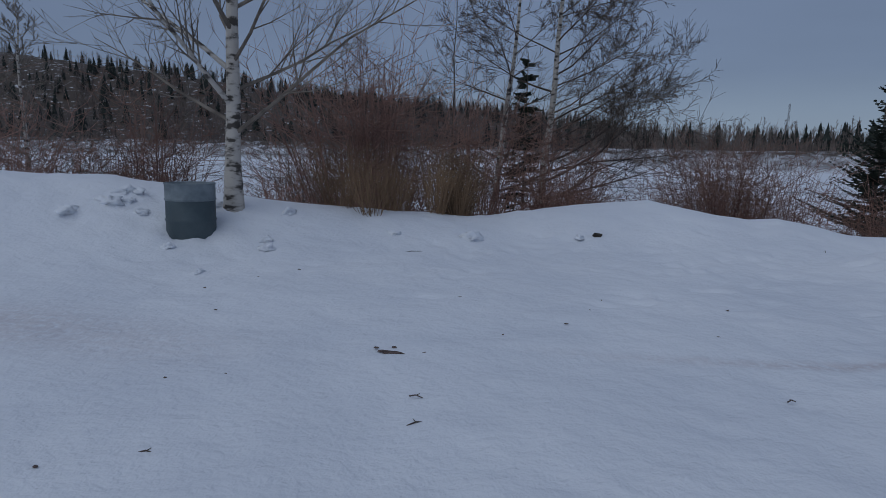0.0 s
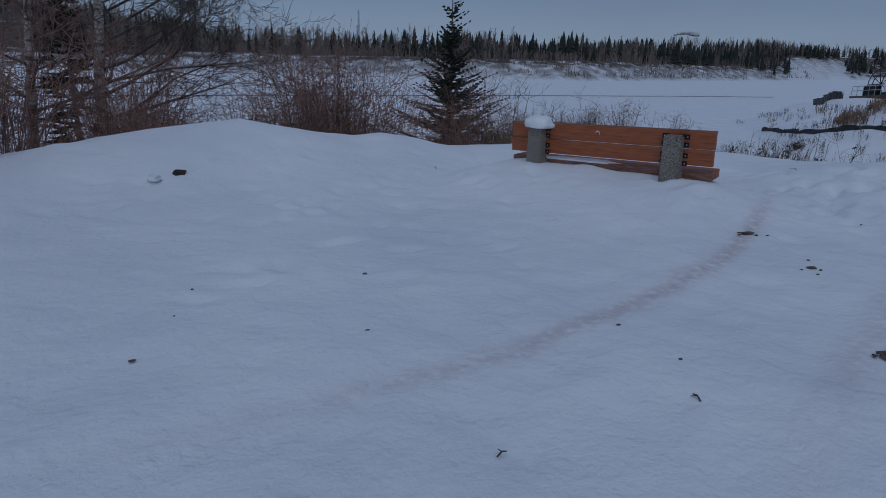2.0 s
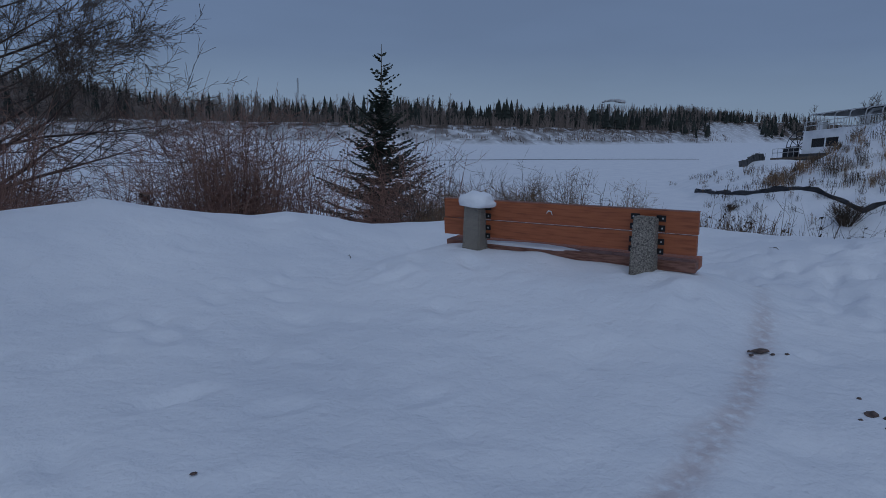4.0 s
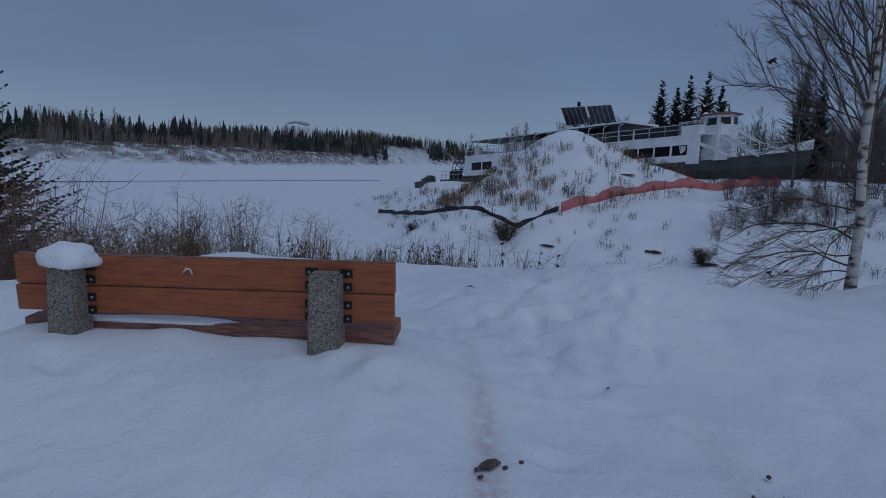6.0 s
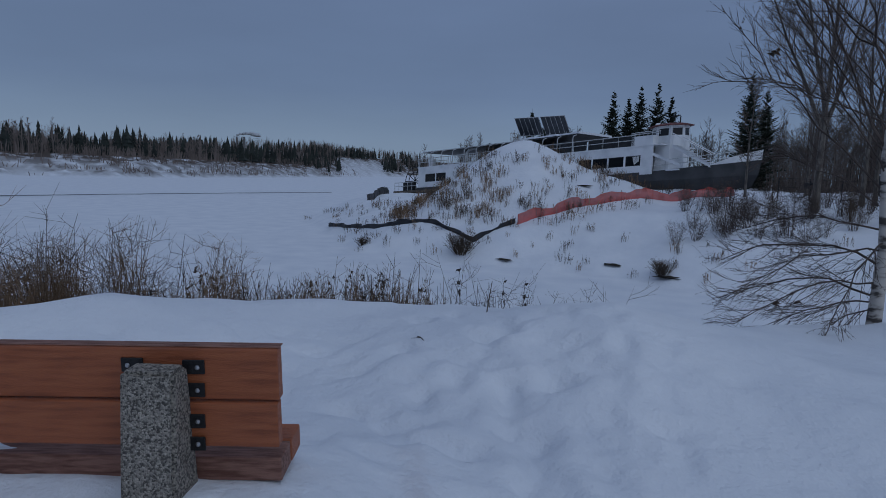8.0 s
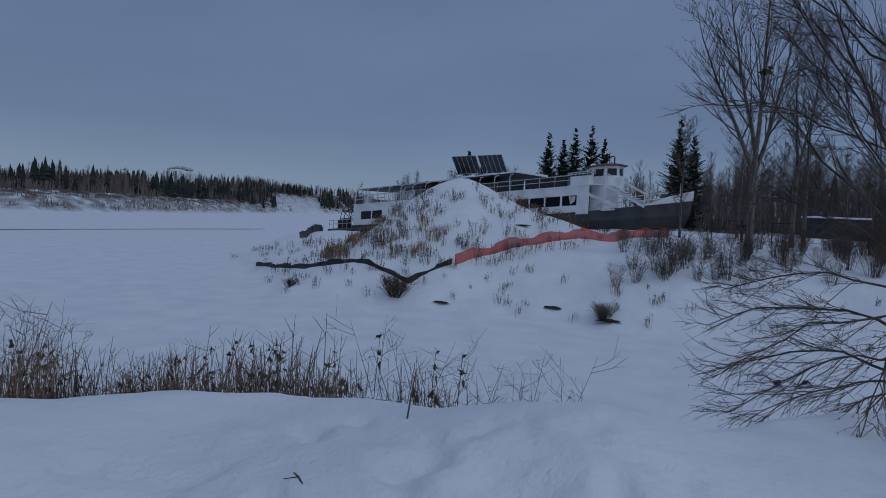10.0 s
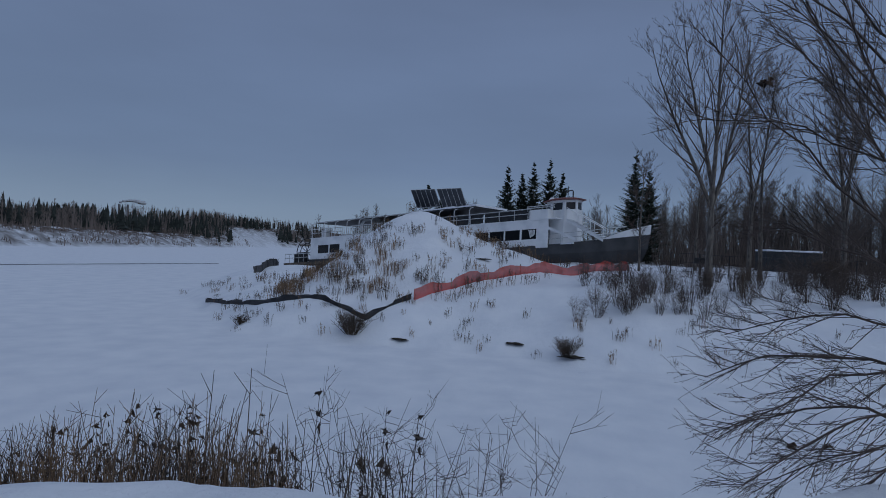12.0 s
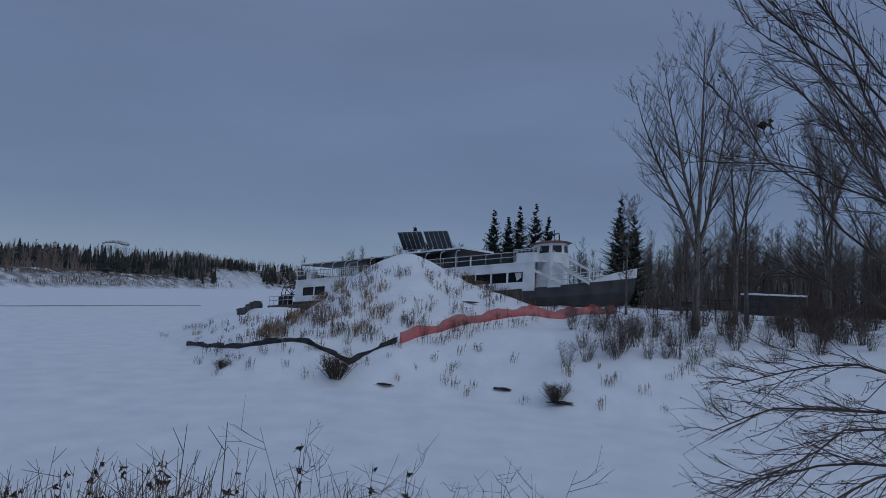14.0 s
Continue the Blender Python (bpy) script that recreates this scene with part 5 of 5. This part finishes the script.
    m.tube([(cx + 0.3, cy, 3.9), (cx + 0.3, cy, 5.0)], [0.04, 0.03], 5)
    add("mast", m, DARK_METAL, "short dark mast", house)
    m = Lines()
    m.tube([(cx - 0.1, cy, 4.6), (cx + 0.75, cy, 4.62)], [0.05, 0.05], 5, True)
    add("radar_bar", m, DARK_METAL, "", house)
    m = Lines()
    m.tube([(cx + 1.0, cy - 0.6, 3.85), (cx + 1.0, cy - 0.6, 4.45)], [0.06, 0.06], 5, True)
    add("horn", m, DARK_METAL, "", house)
    boxes("landing_box", BOAT_WHITE, (23.9, 25.8, 0.1, 1.9, 2.16, 2.95), label="white boxed landing beside the wheelhouse")
    rail(23.9, 26.4, 0.06, 2.95, 0.3, 0.35)
    # door, stair, foredeck and its rails
    boxes("cabin_door", DARK_METAL, (25.9, 25.94, 1.8, 2.5, 0.0, 1.6), label="dark cabin door under the landing")
    st = Lines()
    for k in range(9):
        st.box(27.2 + 0.33 * k, 27.6 + 0.33 * k, 1.0, 1.9, 1.95 - 0.2 * k, 2.0 - 0.2 * k)
    stair = add("stair", st, BOAT_WHITE, "white steel stair to the foredeck")
    m = Lines()
    for yy in (0.98, 1.92):
        m.quad((27.1, yy, 2.1), (30.3, yy, 0.15), (30.3, yy, -0.05), (27.1, yy, 1.85))
        m.quad((27.1, yy + 0.03, 2.1), (27.1, yy + 0.03, 1.85), (30.3, yy + 0.03, -0.05), (30.3, yy + 0.03, 0.15))
        m.tube([(27.1, yy, 3.0), (30.3, yy, 1.05)], [0.035, 0.035], 4)
        for t in (0, 0.33, 0.66, 1):
            m.tube([(27.1 + 3.2 * t, yy, 2.1 - 1.95 * t), (27.1 + 3.2 * t, yy, 3.0 - 1.95 * t)], [0.03, 0.03], 4)
    add("stair_rail", m, BOAT_WHITE, "", stair)
    m = Lines()
    m.quad((24.6, -0.02, 2.1), (28.3, -0.02, 0.35), (28.3, -0.02, 0.15), (24.6, -0.02, 1.8))
    m.quad((24.6, 0.06, 2.1), (24.6, 0.06, 1.8), (28.3, 0.06, 0.15), (28.3, 0.06, 0.35))
    add("brace_plate", m, BOAT_WHITE, "slanting white side plate")
    boxes("foredeck", SNOW, (25.9, 28.0, 0.3, 6.8, -0.1, 0.02), label="snow-covered foredeck")
    fore = Lines()
    for i in range(16, n):
        p, q = rows[i], rows[i + 1]
        fore.quad(Vector(p[2]) + Vector((0, 0.02, 0.03)), Vector(p[3]) + Vector((0, -0.02, 0.03)), Vector(q[3]) + Vector((0, -0.02, 0.03)), Vector(q[2]) + Vector((0, 0.02, 0.03)))
    add("foredeck_snow", fore, SNOW, "snow lying on the foredeck")
    rr = Lines()
    for i in range(17, n - 1):
        p, q = Vector(rows[i][2]), Vector(rows[i + 1][2])
        for h in (0.45, 0.85):
            rr.tube([p + Vector((0, 0.05, h)), q + Vector((0, 0.05, h))], [0.032, 0.032], 4)
        rr.tube([p + Vector((0, 0.05, 0)), p + Vector((0, 0.05, 0.85))], [0.03, 0.03], 4)
    add("bow_rail", rr, RAIL)
    bul = Lines()
    for i in range(n - 2, n):
        p, q = Vector(rows[i][2]), Vector(rows[i + 1][2])
        u, w = Vector(rows[i][3]), Vector(rows[i + 1][3])
        h0, h1 = (0.05 if i == n - 2 else 0.55), (0.55 if i == n - 2 else 0.8)
        bul.quad(p, q, q + Vector((0.05, 0, h1)), p + Vector((0, 0, h0)))
        bul.quad(u, u + Vector((0, 0, h0)), w + Vector((0.05, 0, h1)), w)
    add("bow_bulwark", bul, BOAT_WHITE, "white bow bulwark")
    m = Lines()
    m.tube([(32.3, 3.6, 0.6), (32.3, 3.6, 2.0)], [0.03, 0.02], 4)
    add("jackstaff", m, RAIL)
    return e


boat()

# ---- fences on the point ----
def strip_fence(name, pts, height, mat, label, category, sag, rng, post_mat=None):
    e = thing(name, (pts[0][0], pts[0][1], gz(*pts[0])), label, category)
    o = e.matrix_basis.translation
    fine = []
    for (x0, y0), (x1, y1) in zip(pts, pts[1:]):
        k = max(2, int(math.hypot(x1 - x0, y1 - y0) / 0.35))
        fine += [(x0 + (x1 - x0) * i / k, y0 + (y1 - y0) * i / k) for i in range(k)]
    fine.append(pts[-1])
    m = Lines()
    idx = []
    for i, (x, y) in enumerate(fine):
        h = height * (1 + sag * math.sin(i * 0.9) + rng.uniform(-0.5, 0.5) * sag)
        z = gz(x, y)
        j = rng.uniform(-0.09, 0.09)
        idx.append(((x, y, z - 0.06), (x + j, y + j, z + h * 0.55), (x + j * 2, y - j, z + h)))
    for a, b in zip(idx, idx[1:]):
        for k in range(2):
            m.quad(Vector(a[k]) - o, Vector(b[k]) - o, Vector(b[k + 1]) - o, Vector(a[k + 1]) - o)
    piece("netting" if post_mat else "cloth", m.mesh("netting", mat, True), e)
    for i in range(0, len(fine), 6):
        x, y = fine[i]
        p = Lines()
        p.tube([(x - o.x + 0.04, y - o.y, gz(x, y) - o.z - 0.2), (x - o.x + 0.04, y - o.y, gz(x, y) - o.z + height * 1.12)], [0.025, 0.022], 4, True)
        piece("stake", p.mesh("stake", post_mat or DARK_METAL), e)


rf = random.Random(3)
strip_fence("silt_fence", [(44.5, 28.5), (41.1, 24.5), (38.75, 21.5), (37.7, 19.3), (37.1, 16.6), (35.9, 14.2), (36.6, 13.5), (38.2, 12.6)], 0.25, SILT, "low black cloth silt fence along the foot of the mound", "fence", 0.25, rf)
strip_fence("orange_fence", [(38.0, 12.4), (39.2, 11.1), (41.2, 8.8), (43.5, 6.5), (45.0, 4.4), (47.5, 2.6), (50.5, 1.2)], 0.52, ORANGE, "sagging orange plastic safety fence across the snow", "fence", 0.22, rf, STRAW)
strip_fence("dark_mesh_fence", [(70.5, 36.8), (66, 35.8), (61, 34.4)], 0.8, HULL, "dark mesh fence near the boat's stern", "fence", 0.03, rf)

# ---- things beyond the trees ----
def shed():
    x, y = 55.0, -9.7
    e = thing("dark_trailer", (x, y, gz(x, y) - 0.05), "low dark trailer with snow on its flat roof", "trailer", rz=97)
    part("trailer_body", bevel_box(3.6, 2.0, 1.35, (0, 0, 1.0), 0.05), TARP, e)
    part("roof_snow", bevel_box(3.65, 2.05, 0.12, (0, 0, 1.74), 0.05), SNOW, e, "snow on the roof")
    for sx in (-1.1, 1.0):
        bm = bmesh.new()
        bmesh.ops.create_cone(bm, cap_ends=True, segments=18, radius1=0.4, radius2=0.4, depth=0.25, matrix=pose(sx, 1.05, 0.38, 90, 0, 0))
        part("wheel", bm, DARK_METAL, e)


shed()


def link_fence():
    e = thing("wire_fence", (47.0, -1.0, gz(47, -1)), "thin grey wire fence with steel posts on the snow", "fence")
    o = e.matrix_basis.translation
    pts = [(47.0 - 0.55 * k * 0.3, -1.0 - 1.6 * k, gz(47.0 - 0.165 * k, -1.0 - 1.6 * k)) for k in range(9)]
    m = Lines()
    for p in pts:
        q = Lines()
        q.tube([Vector(p) - o + Vector((0, 0, -0.2)), Vector(p) - o + Vector((0, 0, 1.25))], [0.035, 0.035], 5, True)
        piece("post", q.mesh("post", DARK_METAL), e)
    for a, b in zip(pts, pts[1:]):
        for h in (0.15, 0.7, 1.22):
            m.tube([Vector(a) - o + Vector((0, 0, h)), Vector(b) - o + Vector((0, 0, h))], [0.014, 0.014], 3)
    piece("wire", m.mesh("wire", DARK_METAL), e)


link_fence()


def cart():
    x, y = 46.5, -2.6
    e = thing("fire_grate", (x, y, gz(x, y)), "small black iron fire grate on a post", "grill", rz=20)
    m = Lines()
    m.tube([(0, 0, -0.2), (0, 0, 0.7)], [0.05, 0.05], 6)
    piece("leg", m.mesh("leg", IRON), e)
    part("firebox", bevel_box(0.7, 0.45, 0.35, (0, 0, 0.85), 0.03), IRON, e)
    m = Lines()
    m.tube([(0.3, -0.2, 1.0), (0.45, -0.2, 1.2)], [0.02, 0.02], 4)
    piece("handle", m.mesh("handle", IRON), e)


cart()
for x, y, sx, s in ((34.9, 12.2, 0.3, 1), (35.0, 6.9, 0.3, 2), (33.3, 4.4, 0.38, 3), (42.8, 9.7, 0.3, 4)):
    ob = tagged(part("earth_clod", lumpy(sx * 1.15, sx * 0.4, sx * 0.17, s, 1.0, 3), ROCK), "dark clod of bare earth at the shore", "rock", "earth clods on the shore")
    ob.matrix_basis = pose(x, y, gz(x, y) + 0.05, 0, 0, 80)

# ---- the river's far details ----
def ice_crack():
    m = Lines()
    rng = random.Random(6)
    line = [(-70, 92), (0, 86), (48, 81.7), (72, 78), (95, 73.8), (112, 69)]
    pts = []
    for (x0, y0), (x1, y1) in zip(line, line[1:]):
        pts += [(x0 + (x1 - x0) * k / 12, y0 + (y1 - y0) * k / 12 + rng.gauss(0, 0.12)) for k in range(12)]
    for a, b in zip(pts, pts[1:]):
        w = 0.42 if a[0] < 60 else 0.22
        z = ICE + 0.07
        m.quad((a[0], a[1] - w, z), (b[0], b[1] - w, z), (b[0], b[1], z + 0.06), (a[0], a[1], z + 0.06))
        m.quad((a[0], a[1], z + 0.06), (b[0], b[1], z + 0.06), (b[0], b[1] + w, z), (a[0], a[1] + w, z))
    tagged(piece("ice_crack", m.mesh("ice_crack", DARK_METAL)), "dark open crack running across the river ice", "ice", kind="structure")


ice_crack()


def block(x, y, w, h, d, rz, floors):
    z = gz(x, y)
    e = thing("apartment_building", (x, y, z - 1), "flat-roofed grey building far beyond the woods", "building", "far buildings", rz)
    part("wall", bevel_box(w, d, h, (0, 0, h / 2), 0), CONCRETE, e)
    part("roof", bevel_box(w + 1, d + 1, 0.8, (0, 0, h + 0.4), 0), DARK_METAL, e)
    for f in range(floors):
        m = Lines()
        m.box(-w * 0.47, w * 0.47, -d / 2 - 0.15, -d / 2 + 0.1, h - 3 - 3.4 * f, h - 1.4 - 3.4 * f)
        piece("window_row", m.mesh("window_row", GLASS), e)


block(753, 559, 43, 20 - gz(753, 559) + 1, 18, -53, 4)
block(801, 488, 32, 24.5 - gz(801, 488) + 1, 18, -58, 4)


def chimney():
    x, y = 924, 778
    e = thing("smokestack", (x, y, gz(x, y) - 1), "distant industrial smokestack with steam", "chimney")
    for k, dx in enumerate((0, 14)):
        bm = bmesh.new()
        bmesh.ops.create_cone(bm, cap_ends=True, segments=12, radius1=2.4, radius2=1.7, depth=38, matrix=pose(dx, -dx * 0.4, 19))
        part("stack", bm, CONCRETE, e)
    for k in range(7):
        pl = part("plume", lumpy(3.0 + 0.8 * k, 2.5 + 0.6 * k, 2.2 + 0.3 * k, k + 1, 0.5, 2), STEAM, e, "", True)
        pl.matrix_basis = pose(3 + 4.2 * k, -3.6 * k, 41 + 3.2 * math.sin(k * 0.5))


chimney()


def mast():
    x, y = 150, 345
    e = thing("radio_mast", (x, y, gz(x, y) - 1), "thin lattice radio mast above the woods", "mast")
    for k in range(3):
        a = k * math.tau / 3
        m = Lines()
        m.tube([(0.8 * math.cos(a), 0.8 * math.sin(a), 0), (0.35 * math.cos(a), 0.35 * math.sin(a), 25.5)], [0.09, 0.07], 4)
        piece("leg", m.mesh("leg", CONCRETE), e)
    m = Lines()
    for i in range(17):
        a, b = i * 2.1, i * 2.1 + 2.1
        m.tube([(0.6 * math.cos(a), 0.6 * math.sin(a), i * 1.5), (0.6 * math.cos(b), 0.6 * math.sin(b), i * 1.5 + 1.5)], [0.06, 0.06], 3)
    piece("bracing", m.mesh("bracing", CONCRETE), e)


mast()

# ---- small things on the snow ----
def clod(name, x, y, sx, sy, sz, seed, label, mat=GRIT, rz=0):
    ob = tagged(part(name, lumpy(sx, sy, sz, seed, 0.55, 2), mat), label, "debris", "bits of dirt on the snow")
    ob.matrix_basis = pose(x, y, gz(x, y) + 0.004, 0, 0, rz)


for i, (x, y, sx, sy, rz) in enumerate(((5.93, 3.84, 0.07, 0.035, -20), (5.6, 3.09, 0.045, 0.03, 10), (6.3, 2.75, 0.09, 0.03, -40), (-0.13, 2.82, 0.09, 0.028, -15), (4.45, 2.05, 0.05, 0.03, 30))):
    clod("dirt_patch", x, y, sx, sy, 0.006, i + 1, "patch of dark grit frozen onto the trodden snow", GRIT, rz)
    rd = random.Random(i)
    for k in range(4):
        clod("dirt_crumb", x + rd.gauss(0, 0.12), y + rd.gauss(0, 0.08), 0.018, 0.012, 0.007, i * 5 + k, "small crumb of dark dirt on the snow")
clod("earth_lump", 1.98, 7.75, 0.07, 0.05, 0.045, 4, "dark brown clump of leaves and earth in the snow bank", ROCK, 20)
rd = random.Random(12)
for k in range(26):
    clod("dirt_crumb", rd.uniform(-2.5, 7.5), rd.uniform(-0.2, 5.5), rd.uniform(0.008, 0.02), 0.009, 0.006, k + 60, "small crumb of dark dirt on the snow")
for x, y, ln, a in ((0.14, 1.72, 0.1, 0.6), (0.1, 2.1, 0.08, -0.3), (3.2, 2.2, 0.06, 1.2), (2.2, 2.3, 0.05, 0.2), (-1.0, 1.3, 0.07, 0), (-0.6, 6.3, 0.3, 0.5), (4.9, 7.4, 0.2, 1.2), (8.9, 5.2, 0.14, 0.8)):
    m = Lines()
    z = gz(x, y)
    m.tube([(0, 0, 0.004), (math.cos(a) * ln * 0.5, math.sin(a) * ln * 0.5, 0.016), (math.cos(a) * ln, math.sin(a) * ln, 0.006)], [0.005, 0.004, 0.003], 4, True)
    m.tube([(math.cos(a) * ln * 0.5, math.sin(a) * ln * 0.5, 0.014), (math.cos(a + 0.7) * ln * 0.75, math.sin(a + 0.7) * ln * 0.75, 0.012)], [0.003, 0.002], 3)
    ob = tagged(piece("fallen_twig", m.mesh("fallen_twig", TWIG)), "short dark twig lying on the snow", "twig", "twigs on the snow")
    ob.matrix_basis = pose(x, y, z)
rl = random.Random(31)
for k in range(18):
    x, y = rl.gauss(-4.6, 1.3), rl.gauss(6.4, 0.5)
    if k > 13:
        x, y = rl.gauss(-0.6, 1.0), rl.gauss(7.1, 0.35)
    s = rl.uniform(0.06, 0.15)
    ob = tagged(part("snow_lump", lumpy(s, s * 0.8, s * 0.6, k, 0.9, 3), SNOW, None, "", True), "ploughed lump of snow on the bank", "snow", "ploughed snow lumps")
    ob.matrix_basis = pose(x, y, gz(x, y) - s * 0.05, 0, 0, rl.uniform(0, 360))
